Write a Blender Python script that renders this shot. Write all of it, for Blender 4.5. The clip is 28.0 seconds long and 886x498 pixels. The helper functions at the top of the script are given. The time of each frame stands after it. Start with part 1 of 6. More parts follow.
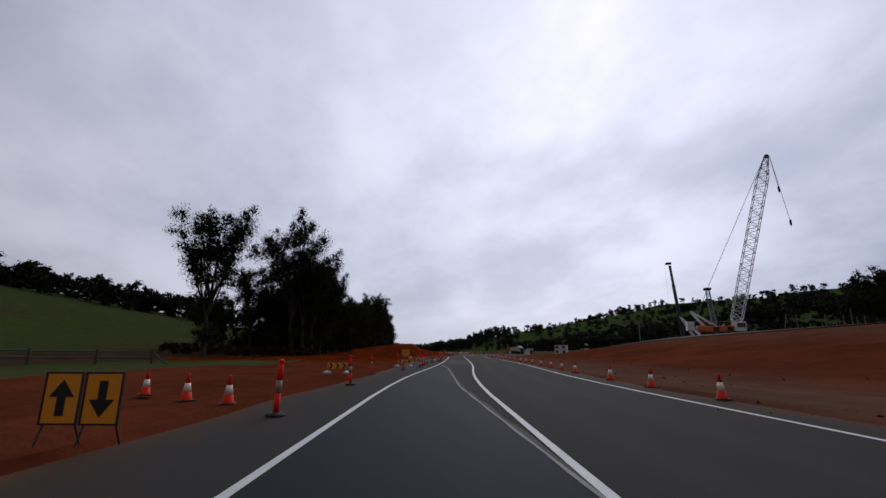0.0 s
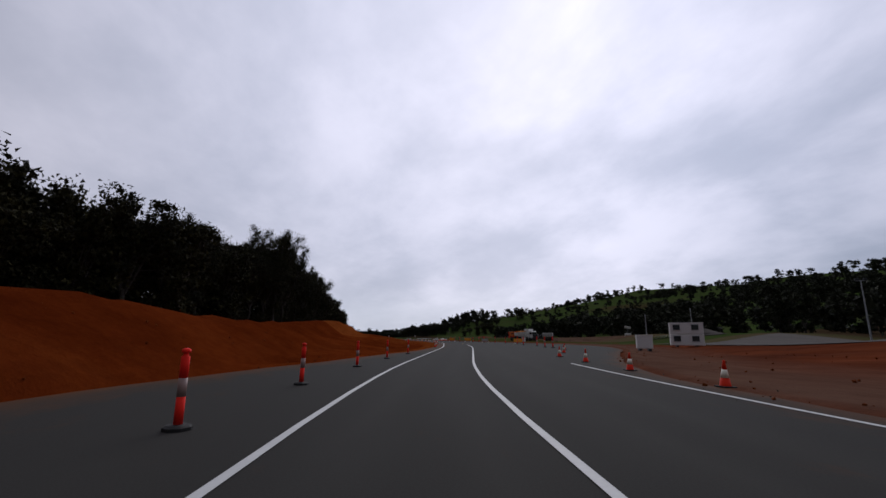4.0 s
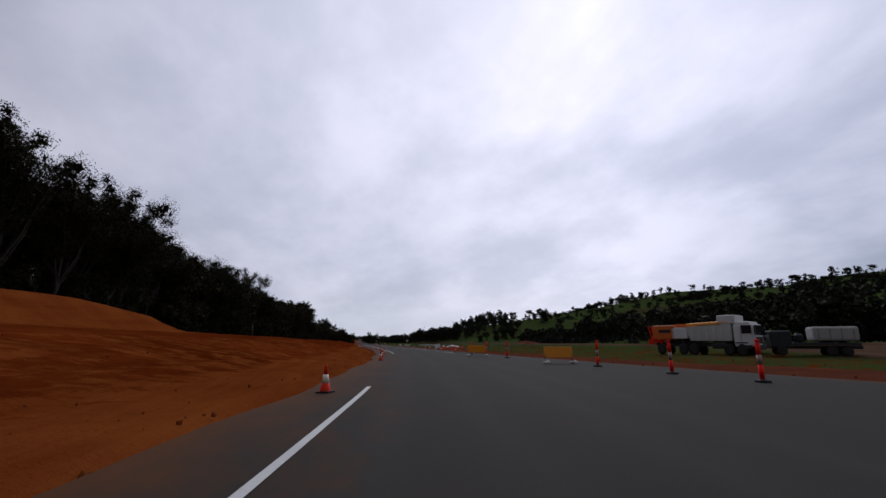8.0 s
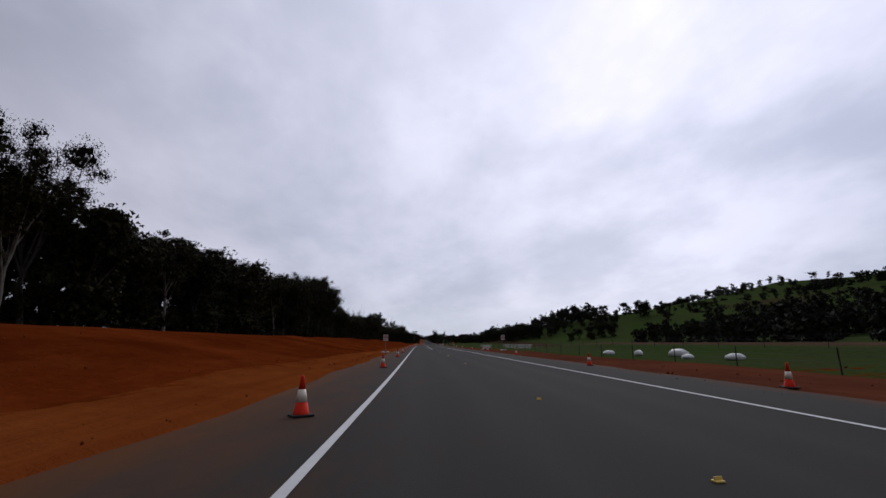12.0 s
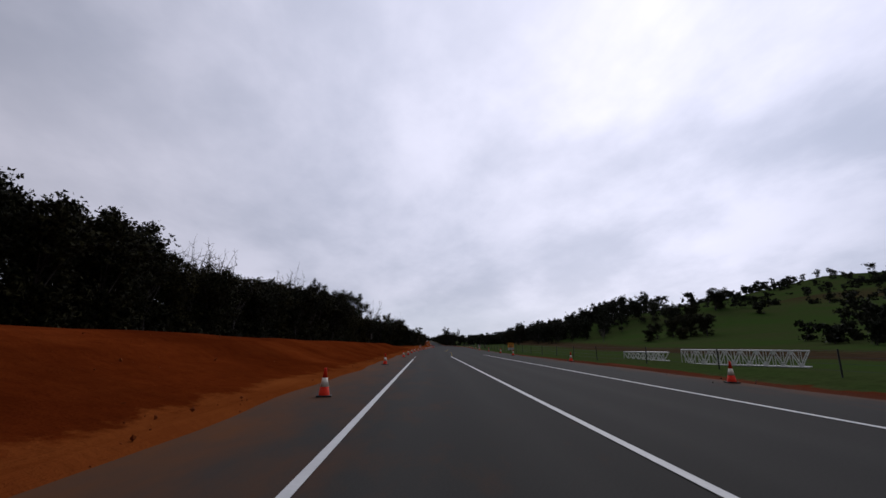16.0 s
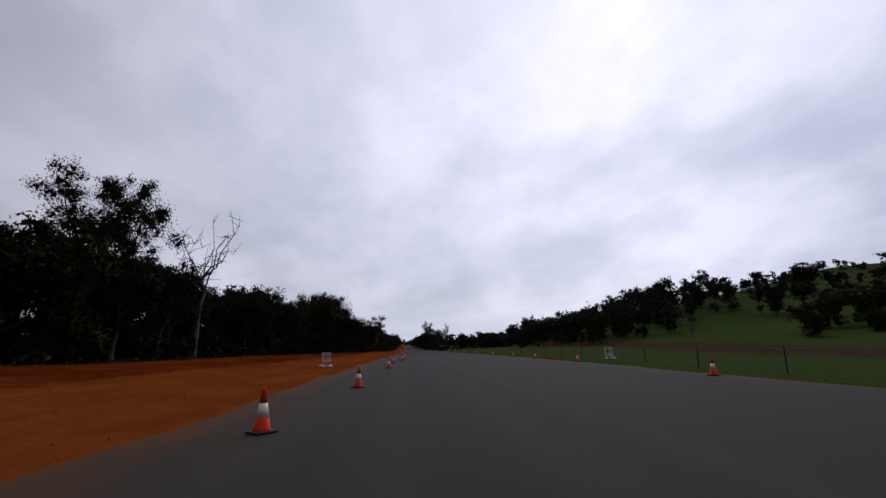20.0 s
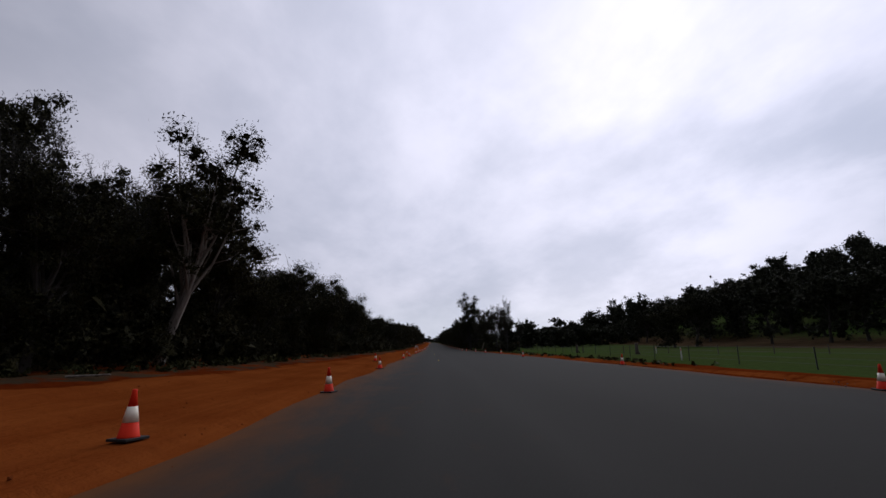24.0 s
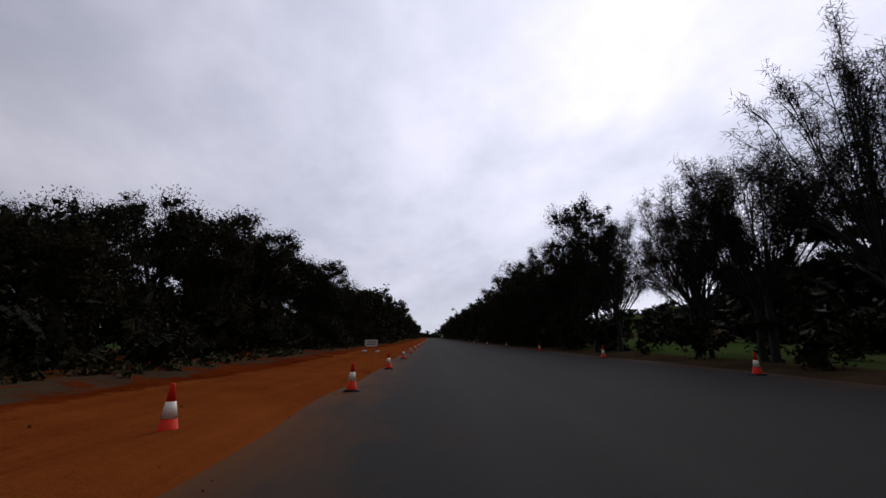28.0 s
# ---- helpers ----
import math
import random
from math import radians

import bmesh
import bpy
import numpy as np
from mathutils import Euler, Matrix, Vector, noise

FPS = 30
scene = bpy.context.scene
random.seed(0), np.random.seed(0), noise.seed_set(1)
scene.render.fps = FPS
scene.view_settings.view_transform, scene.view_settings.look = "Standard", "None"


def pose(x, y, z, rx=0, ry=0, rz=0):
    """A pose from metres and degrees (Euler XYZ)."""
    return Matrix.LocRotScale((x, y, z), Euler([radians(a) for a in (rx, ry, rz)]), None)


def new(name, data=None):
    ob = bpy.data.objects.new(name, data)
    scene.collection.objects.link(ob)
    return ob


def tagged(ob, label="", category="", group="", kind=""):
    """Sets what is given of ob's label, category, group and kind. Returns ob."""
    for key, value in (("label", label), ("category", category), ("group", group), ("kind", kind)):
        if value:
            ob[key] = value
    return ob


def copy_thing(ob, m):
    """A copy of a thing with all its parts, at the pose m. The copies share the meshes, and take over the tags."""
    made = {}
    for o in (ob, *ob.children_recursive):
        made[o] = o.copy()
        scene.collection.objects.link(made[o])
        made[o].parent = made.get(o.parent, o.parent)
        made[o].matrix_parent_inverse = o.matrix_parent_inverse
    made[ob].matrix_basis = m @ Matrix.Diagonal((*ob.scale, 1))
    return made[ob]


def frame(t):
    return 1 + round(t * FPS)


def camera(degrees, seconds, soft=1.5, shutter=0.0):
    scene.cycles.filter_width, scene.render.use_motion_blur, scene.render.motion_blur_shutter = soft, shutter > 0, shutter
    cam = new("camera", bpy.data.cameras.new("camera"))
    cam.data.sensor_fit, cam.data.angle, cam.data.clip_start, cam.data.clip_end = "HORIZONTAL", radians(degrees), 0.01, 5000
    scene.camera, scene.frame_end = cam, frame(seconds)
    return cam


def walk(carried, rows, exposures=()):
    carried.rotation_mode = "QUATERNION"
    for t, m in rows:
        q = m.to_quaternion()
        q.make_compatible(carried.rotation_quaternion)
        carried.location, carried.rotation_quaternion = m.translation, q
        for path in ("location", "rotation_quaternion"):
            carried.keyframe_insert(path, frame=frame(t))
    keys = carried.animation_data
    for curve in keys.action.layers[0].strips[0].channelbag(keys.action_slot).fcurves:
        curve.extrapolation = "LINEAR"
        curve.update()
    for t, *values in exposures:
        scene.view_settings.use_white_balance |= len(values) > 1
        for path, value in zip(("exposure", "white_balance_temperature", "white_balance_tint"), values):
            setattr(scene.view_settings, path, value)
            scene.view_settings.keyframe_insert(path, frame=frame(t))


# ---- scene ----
# seconds, stops, kelvin, tint: the film's camera opens up and warms a little on the way
DRIFT = [(0.0, -0.06, 6500, 10), (9.0, -0.03, 6480, 10), (16.0, 0.0, 6480, 10), (22.0, 0.03, 6520, 10), (28.0, 0.08, 6620, 10)]
cam = camera(90.29, 28.0, soft=1.5)
# seconds, x, y, z, pitch, roll, heading to the right
PATH = [
    (0.0, 0.00, 0.00, 1.30, 13.08, -0.03, 9.53),
    (0.5, 2.43, 14.08, 1.30, 12.66, -0.36, 14.45),
    (1.0, 5.46, 27.68, 1.30, 12.10, -0.21, 15.09),
    (1.5, 8.41, 40.48, 1.30, 11.80, 0.23, 15.20),
    (2.0, 11.02, 52.24, 1.30, 11.70, 0.48, 14.24),
    (2.5, 13.32, 63.01, 1.30, 11.64, 0.72, 14.22),
    (3.0, 15.39, 73.52, 1.30, 11.57, 0.14, 12.39),
    (3.5, 17.29, 84.69, 1.30, 11.72, -0.13, 11.39),
    (4.0, 19.40, 96.67, 1.30, 11.35, -0.12, 12.87),
    (4.5, 22.07, 109.29, 1.30, 11.38, -0.22, 15.40),
    (5.0, 25.46, 122.45, 1.30, 11.40, -0.55, 17.80),
    (5.5, 29.43, 136.10, 1.30, 12.54, -1.43, 18.97),
    (6.0, 33.53, 150.25, 1.30, 12.48, -1.43, 17.78),
    (6.5, 37.27, 164.69, 1.30, 12.14, -1.00, 15.57),
    (7.0, 40.42, 178.95, 1.30, 12.11, -0.88, 13.72),
    (7.5, 43.03, 192.48, 1.30, 12.15, -0.76, 12.44),
    (8.0, 45.16, 204.95, 1.30, 12.05, -0.20, 11.28),
    (8.5, 46.87, 216.43, 1.30, 12.07, 0.15, 9.99),
    (9.0, 48.31, 227.62, 1.30, 11.96, -0.06, 8.99),
    (9.5, 49.59, 239.48, 1.30, 11.87, -0.20, 7.79),
    (10.0, 50.67, 252.16, 1.30, 11.89, -0.04, 6.36),
    (10.5, 51.47, 265.09, 1.30, 11.90, -0.14, 5.11),
    (11.0, 51.98, 277.96, 1.30, 11.95, -0.15, 3.78),
    (11.5, 52.24, 290.98, 1.30, 11.86, -0.04, 2.93),
    (12.0, 52.38, 304.57, 1.30, 12.00, 0.06, 2.65),
    (12.5, 52.47, 319.20, 1.30, 11.96, -0.14, 2.45),
    (13.0, 52.41, 335.23, 1.30, 11.70, -0.05, 1.50),
    (13.5, 52.12, 352.67, 1.30, 11.75, -0.02, 1.00),
    (14.0, 51.79, 371.22, 1.30, 11.81, -0.01, 1.34),
    (14.5, 51.64, 390.45, 1.30, 12.16, -0.01, 2.14),
    (15.0, 51.62, 409.98, 1.30, 12.18, 0.09, 2.07),
    (15.5, 51.56, 429.43, 1.30, 12.32, 0.19, 1.94),
    (16.0, 51.47, 448.56, 1.30, 12.21, 0.18, 1.91),
    (16.5, 51.38, 467.33, 1.30, 12.30, 0.30, 1.96),
    (17.0, 51.35, 486.02, 1.30, 12.45, 0.16, 2.22),
    (17.5, 51.44, 504.78, 1.30, 12.44, -0.07, 2.68),
    (18.0, 51.69, 523.56, 1.30, 12.43, -0.36, 3.22),
    (18.5, 52.13, 542.31, 1.30, 12.62, -0.31, 3.83),
    (19.0, 52.75, 561.09, 1.30, 12.53, -0.13, 4.35),
    (19.5, 53.54, 579.86, 1.30, 12.65, 0.27, 4.86),
    (20.0, 54.44, 598.39, 1.30, 12.65, 1.18, 5.06),
    (20.5, 55.29, 616.39, 1.30, 12.55, 1.88, 4.74),
    (21.0, 55.95, 633.91, 1.30, 12.57, 1.50, 3.92),
    (21.5, 56.35, 651.17, 1.30, 12.54, 0.61, 3.10),
    (22.0, 56.58, 668.32, 1.30, 11.86, 0.25, 2.82),
    (22.5, 56.73, 685.41, 1.30, 11.75, 0.14, 2.56),
    (23.0, 56.78, 702.56, 1.30, 11.65, 0.16, 2.14),
    (23.5, 56.69, 719.87, 1.30, 12.40, 0.35, 1.67),
    (24.0, 56.52, 737.51, 1.30, 12.45, 0.48, 1.61),
    (24.5, 56.37, 755.46, 1.30, 12.30, 0.30, 1.77),
    (25.0, 56.24, 773.44, 1.30, 12.24, 0.23, 1.80),
    (25.5, 56.13, 791.34, 1.30, 12.17, 0.56, 1.87),
    (26.0, 56.07, 809.36, 1.30, 12.13, 0.66, 2.14),
    (26.5, 56.06, 827.48, 1.30, 11.95, 0.90, 2.18),
    (27.0, 56.07, 845.48, 1.30, 11.81, 1.29, 2.24),
    (27.5, 56.06, 863.34, 1.30, 11.90, 0.97, 2.08),
    (28.0, 56.00, 881.17, 1.30, 11.92, 0.81, 1.89),
]
walk(cam, [(t, pose(x, y, z, 90 + p, 0, -h) @ pose(0, 0, 0, 0, 0, -r)) for t, x, y, z, p, r, h in PATH], exposures=DRIFT)

# ---- world and light ----
SUN_UP, SUN_TURN = radians(36), radians(24)
world = bpy.data.worlds.new("overcast_sky")
scene.world = world
world.use_nodes = True
wn, wl = world.node_tree.nodes, world.node_tree.links
wn.clear()
w_out = wn.new("ShaderNodeOutputWorld")
w_bg = wn.new("ShaderNodeBackground")
w_sky = wn.new("ShaderNodeTexSky")
w_sky.sky_type = "NISHITA"
w_sky.sun_disc = False
w_sky.sun_elevation, w_sky.sun_rotation = SUN_UP, SUN_TURN
w_tc = wn.new("ShaderNodeTexCoord")
w_sep = wn.new("ShaderNodeSeparateXYZ")
wl.new(w_tc.outputs["Generated"], w_sep.inputs[0])


def wmath(op, a, b=None, clamp=False):
    n = wn.new("ShaderNodeMath")
    n.operation, n.use_clamp = op, clamp
    for i, v in enumerate((a, b)):
        if v is None:
            continue
        if isinstance(v, (int, float)):
            n.inputs[i].default_value = v
        else:
            wl.new(v, n.inputs[i])
    return n.outputs[0]


def wmix(fac, a, b, mode="MIX"):
    n = wn.new("ShaderNodeMix")
    n.data_type, n.blend_type = "RGBA", mode
    for sock, v in ((n.inputs[0], fac), (n.inputs[6], a), (n.inputs[7], b)):
        if isinstance(v, (int, float)):
            sock.default_value = v
        elif isinstance(v, tuple):
            sock.default_value = (*v, 1)
        else:
            wl.new(v, sock)
    return n.outputs[2]


def wramp(v, lo, hi):
    n = wn.new("ShaderNodeMapRange")
    n.interpolation_type = "SMOOTHSTEP"
    n.inputs[1].default_value, n.inputs[2].default_value = lo, hi
    wl.new(v, n.inputs[0])
    return n.outputs[0]


# the cloud deck, seen in perspective: a flat layer over the whole land
up = wmath("MAXIMUM", w_sep.outputs[2], 0.0)
deck = wmath("ADD", up, 0.30)
w_cmb = wn.new("ShaderNodeCombineXYZ")
wl.new(wmath("DIVIDE", w_sep.outputs[0], deck), w_cmb.inputs[0])
wl.new(wmath("DIVIDE", w_sep.outputs[1], deck), w_cmb.inputs[1])


def cloud(scale, detail, rough, dist, shift):
    m = wn.new("ShaderNodeMapping")
    m.inputs["Location"].default_value = shift
    m.inputs["Rotation"].default_value = (0, 0, radians(62))
    m.inputs["Scale"].default_value = (1.0, 0.8, 1.0)
    wl.new(w_cmb.outputs[0], m.inputs[0])
    n = wn.new("ShaderNodeTexNoise")
    n.inputs["Scale"].default_value, n.inputs["Detail"].default_value = scale, detail
    n.inputs["Roughness"].default_value, n.inputs["Distortion"].default_value = rough, dist
    wl.new(m.outputs[0], n.inputs["Vector"])
    return n.outputs[0]


big = wramp(cloud(0.62, 3, 0.45, 0.1, (3.1, 1.7, 0)), 0.32, 0.68)
fine = wramp(cloud(1.7, 6, 0.56, 0.1, (7.3, 4.4, 0)), 0.32, 0.70)
shade = wmath("ADD", wmath("MULTIPLY", big, 0.50), wmath("MULTIPLY", fine, 0.50))
# the cloud glows round the hidden sun and dulls away from it
w_dot = wn.new("ShaderNodeVectorMath")
w_dot.operation = "DOT_PRODUCT"
wl.new(w_tc.outputs["Generated"], w_dot.inputs[0])
w_dot.inputs[1].default_value = (math.sin(SUN_TURN) * math.cos(SUN_UP), math.cos(SUN_TURN) * math.cos(SUN_UP), math.sin(SUN_UP))
near = wmath("POWER", wmath("MULTIPLY_ADD", w_dot.outputs["Value"], 0.5), 3.1)
near.node.inputs[0].links[0].from_node.inputs[2].default_value = 0.5
grey = wmix(shade, (0.43, 0.455, 0.575), (0.83, 0.82, 0.97))
glow = wmath("MULTIPLY_ADD", near, 1.22)
glow.node.inputs[2].default_value = 0.20
grey = wmix(1.0, grey, glow, "MULTIPLY")
# a heavier bank of cloud away to the east
w_east = wn.new("ShaderNodeVectorMath")
w_east.operation = "DOT_PRODUCT"
wl.new(w_tc.outputs["Generated"], w_east.inputs[0])
w_east.inputs[1].default_value = (math.sin(radians(78)), math.cos(radians(78)), 0.15)
bank = wramp(w_east.outputs["Value"], 0.42, 0.95)
grey = wmix(wmath("MULTIPLY", bank, 0.85), grey, wmix(shade, wmix(1.0, grey, (0.62, 0.68, 0.74), "MULTIPLY"), wmix(1.0, grey, (0.92, 0.93, 0.95), "MULTIPLY")))
low = wramp(up, 0.01, 0.13)
grey = wmix(low, wmix(0.5, grey, (0.50, 0.57, 0.70)), grey)
sky_scaled = wmix(1.0, w_sky.outputs[0], (0.10, 0.10, 0.10), "MULTIPLY")
sky_light = wmix(0.95, sky_scaled, grey)
wl.new(sky_light, w_bg.inputs["Color"])
w_bg.inputs["Strength"].default_value = 1.0
wl.new(w_bg.outputs[0], w_out.inputs[0])

sun_data = bpy.data.lights.new("sun", "SUN")
sun_data.energy, sun_data.angle, sun_data.color = 0.6, radians(30), (1.0, 0.97, 0.92)
sun = new("sun", sun_data)
sun.matrix_world = pose(0, 0, 80, -54, 0, -24)


# ---- materials ----
def material(name, rough=0.8, metal=0.0, spec=0.5):
    m = bpy.data.materials.new(name)
    m.use_nodes = True
    b = m.node_tree.nodes["Principled BSDF"]
    b.inputs["Roughness"].default_value = rough
    b.inputs["Metallic"].default_value = metal
    b.inputs["Specular IOR Level"].default_value = spec
    return m, m.node_tree.nodes, m.node_tree.links, b


def noise_tex(n, l, scale, detail=4, rough=0.6, obj=False, stretch=None):
    t = n.new("ShaderNodeTexCoord")
    src = t.outputs["Object"] if obj else n.new("ShaderNodeNewGeometry").outputs["Position"]
    if stretch:
        mp = n.new("ShaderNodeMapping")
        mp.inputs["Scale"].default_value = stretch
        l.new(src, mp.inputs[0])
        src = mp.outputs[0]
    x = n.new("ShaderNodeTexNoise")
    x.inputs["Scale"].default_value, x.inputs["Detail"].default_value = scale, detail
    x.inputs["Roughness"].default_value = rough
    l.new(src, x.inputs["Vector"])
    return x.outputs[0]


def ramp(n, l, v, stops):
    r = n.new("ShaderNodeValToRGB")
    el = r.color_ramp.elements
    while len(el) < len(stops):
        el.new(0.5)
    for e, (at, c) in zip(el, stops):
        e.position, e.color = at, (*c, 1)
    l.new(v, r.inputs[0])
    return r.outputs[0]


def mixc(n, l, fac, a, b, mode="MIX"):
    x = n.new("ShaderNodeMix")
    x.data_type, x.blend_type = "RGBA", mode
    for sock, v in ((x.inputs[0], fac), (x.inputs[6], a), (x.inputs[7], b)):
        if isinstance(v, (int, float)):
            sock.default_value = v
        elif isinstance(v, tuple):
            sock.default_value = (*v, 1)
        else:
            l.new(v, sock)
    return x.outputs[2]


def bump(n, l, b, h, strength=0.4, dist=0.05):
    x = n.new("ShaderNodeBump")
    x.inputs["Strength"].default_value, x.inputs["Distance"].default_value = strength, dist
    l.new(h, x.inputs["Height"])
    l.new(x.outputs[0], b.inputs["Normal"])


def painted(name, colour, rough=0.5, metal=0.0, dirt=0.35, scale=3.0, dark=0.45, spec=0.5):
    """Paint or plastic with soiling at two scales."""
    m, n, l, b = material(name, rough, metal, spec)
    d = tuple(c * dark for c in colour)
    big_ = ramp(n, l, noise_tex(n, l, scale, 5, 0.65, True), [(0.35, d), (0.7, colour)])
    small = ramp(n, l, noise_tex(n, l, scale * 9, 3, 0.6, True), [(0.3, tuple(c * 0.7 for c in colour)), (0.7, colour)])
    base = mixc(n, l, 0.5, big_, small)
    l.new(mixc(n, l, dirt, colour, base), b.inputs["Base Color"])
    r = n.new("ShaderNodeMapRange")
    r.inputs[3].default_value, r.inputs[4].default_value = max(0.05, rough - 0.15), min(1, rough + 0.2)
    l.new(noise_tex(n, l, scale * 2, 3, 0.6, True), r.inputs[0])
    l.new(r.outputs[0], b.inputs["Roughness"])
    return m


def foliage(name, dark, light):
    m, n, l, b = material(name, 0.75, 0, 0.08)
    g = n.new("ShaderNodeNewGeometry")
    oi = n.new("ShaderNodeObjectInfo")
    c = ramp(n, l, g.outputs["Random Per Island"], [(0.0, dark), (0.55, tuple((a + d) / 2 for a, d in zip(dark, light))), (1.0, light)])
    t = mixc(n, l, oi.outputs["Random"], tuple(0.75 + 0.0 * i for i in range(3)), (1.15, 1.05, 0.9))
    c = mixc(n, l, 1.0, c, t, "MULTIPLY")
    # leaf-sized light and shade painted into the crown's colour by noise
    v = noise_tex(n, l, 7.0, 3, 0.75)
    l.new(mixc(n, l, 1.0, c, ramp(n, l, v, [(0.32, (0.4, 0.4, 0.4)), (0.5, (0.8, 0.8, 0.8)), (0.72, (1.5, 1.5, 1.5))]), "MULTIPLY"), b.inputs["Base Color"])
    bump(n, l, b, v, 1.0, 0.25)
    return m


def bark(name, a, c):
    m, n, l, b = material(name, 0.9)
    v = noise_tex(n, l, 4.0, 6, 0.7, True, (1, 1, 0.25))
    l.new(ramp(n, l, v, [(0.3, a), (0.7, c)]), b.inputs["Base Color"])
    bump(n, l, b, v, 0.6, 0.03)
    return m


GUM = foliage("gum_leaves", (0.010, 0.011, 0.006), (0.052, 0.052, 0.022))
# far trees: distance haze put into the leaf colour, dark end lifted and greyed
HILL_HAZED = foliage("hazed_hill_leaves", (0.016, 0.020, 0.013), (0.044, 0.049, 0.029))
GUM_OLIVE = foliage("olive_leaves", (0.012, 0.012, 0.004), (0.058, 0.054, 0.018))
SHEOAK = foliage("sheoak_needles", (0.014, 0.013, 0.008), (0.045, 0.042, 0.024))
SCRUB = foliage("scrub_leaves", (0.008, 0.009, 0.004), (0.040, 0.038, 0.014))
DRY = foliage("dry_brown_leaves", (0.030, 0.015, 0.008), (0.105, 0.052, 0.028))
GRASS = foliage("grass_blades", (0.030, 0.036, 0.010), (0.090, 0.085, 0.030))
BARK = bark("gum_bark", (0.018, 0.014, 0.011), (0.055, 0.045, 0.037))
BARK_BLACK = bark("black_bark", (0.008, 0.007, 0.006), (0.028, 0.023, 0.019))
BARK_PALE = bark("pale_gum_bark", (0.09, 0.072, 0.057), (0.25, 0.215, 0.18))
BARK_DEAD = bark("dead_wood", (0.05, 0.042, 0.036), (0.15, 0.13, 0.115))


def ground_material():
    m, n, l, b = material("earth_and_pasture", 1.0, 0, 0.0)
    at = n.new("ShaderNodeAttribute")
    at.attribute_name = "zone"
    sp = n.new("ShaderNodeSeparateColor")
    l.new(at.outputs["Color"], sp.inputs[0])
    fine_, mid, wide = noise_tex(n, l, 2.2, 6, 0.7), noise_tex(n, l, 0.25, 5, 0.65), noise_tex(n, l, 0.03, 4, 0.6)
    streak = noise_tex(n, l, 0.9, 6, 0.7, False, (1.0, 0.06, 1.0))
    grass = mixc(n, l, 0.5, ramp(n, l, fine_, [(0.3, (0.018, 0.028, 0.009)), (0.7, (0.052, 0.084, 0.022))]),
                 ramp(n, l, wide, [(0.35, (0.036, 0.068, 0.015)), (0.65, (0.054, 0.052, 0.024))]))
    red = mixc(n, l, 0.5, ramp(n, l, mid, [(0.30, (0.070, 0.010, 0.002)), (0.5, (0.108, 0.018, 0.004)), (0.72, (0.165, 0.037, 0.009))]),
               ramp(n, l, streak, [(0.3, (0.075, 0.012, 0.003)), (0.7, (0.135, 0.025, 0.006))]))
    red = mixc(n, l, 0.3, red, ramp(n, l, fine_, [(0.3, (0.05, 0.008, 0.002)), (0.75, (0.16, 0.033, 0.006))]))
    sand = mixc(n, l, 0.5, ramp(n, l, streak, [(0.3, (0.11, 0.022, 0.005)), (0.7, (0.225, 0.062, 0.015))]),
                ramp(n, l, mid, [(0.3, (0.10, 0.018, 0.004)), (0.7, (0.215, 0.058, 0.013))]))
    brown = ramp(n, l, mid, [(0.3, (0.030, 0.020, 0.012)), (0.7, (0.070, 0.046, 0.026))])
    red = mixc(n, l, 1.0, red, ramp(n, l, noise_tex(n, l, 0.11, 4, 0.6), [(0.36, (0.72, 0.68, 0.68)), (0.5, (0.97, 0.97, 0.97)), (0.66, (1.25, 1.3, 1.3))]), "MULTIPLY")
    pale = mixc(n, l, 0.5, ramp(n, l, mid, [(0.3, (0.070, 0.042, 0.030)), (0.7, (0.150, 0.092, 0.066))]),
                ramp(n, l, streak, [(0.3, (0.075, 0.040, 0.028)), (0.7, (0.165, 0.098, 0.070))]))
    jag = n.new("ShaderNodeMath")
    jag.operation = "MULTIPLY_ADD"
    jag.inputs[1].default_value, jag.inputs[2].default_value = 1.5, -0.75
    l.new(noise_tex(n, l, 0.7, 5, 0.7), jag.inputs[0])

    def edge(ch):
        a = n.new("ShaderNodeMath")
        a.operation = "ADD"
        l.new(sp.outputs[ch], a.inputs[0])
        l.new(jag.outputs[0], a.inputs[1])
        r = n.new("ShaderNodeMapRange")
        r.interpolation_type = "SMOOTHSTEP"
        r.inputs[1].default_value, r.inputs[2].default_value = 0.36, 0.64
        l.new(a.outputs[0], r.inputs[0])
        return r.outputs[0]

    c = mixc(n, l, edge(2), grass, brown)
    c = mixc(n, l, edge(0), c, red)
    c = mixc(n, l, edge(1), c, sand)
    c = mixc(n, l, at.outputs["Alpha"], c, pale)
    l.new(c, b.inputs["Base Color"])
    h = mixc(n, l, 0.5, fine_, streak)
    bump(n, l, b, h, 0.8, 0.25)
    return m


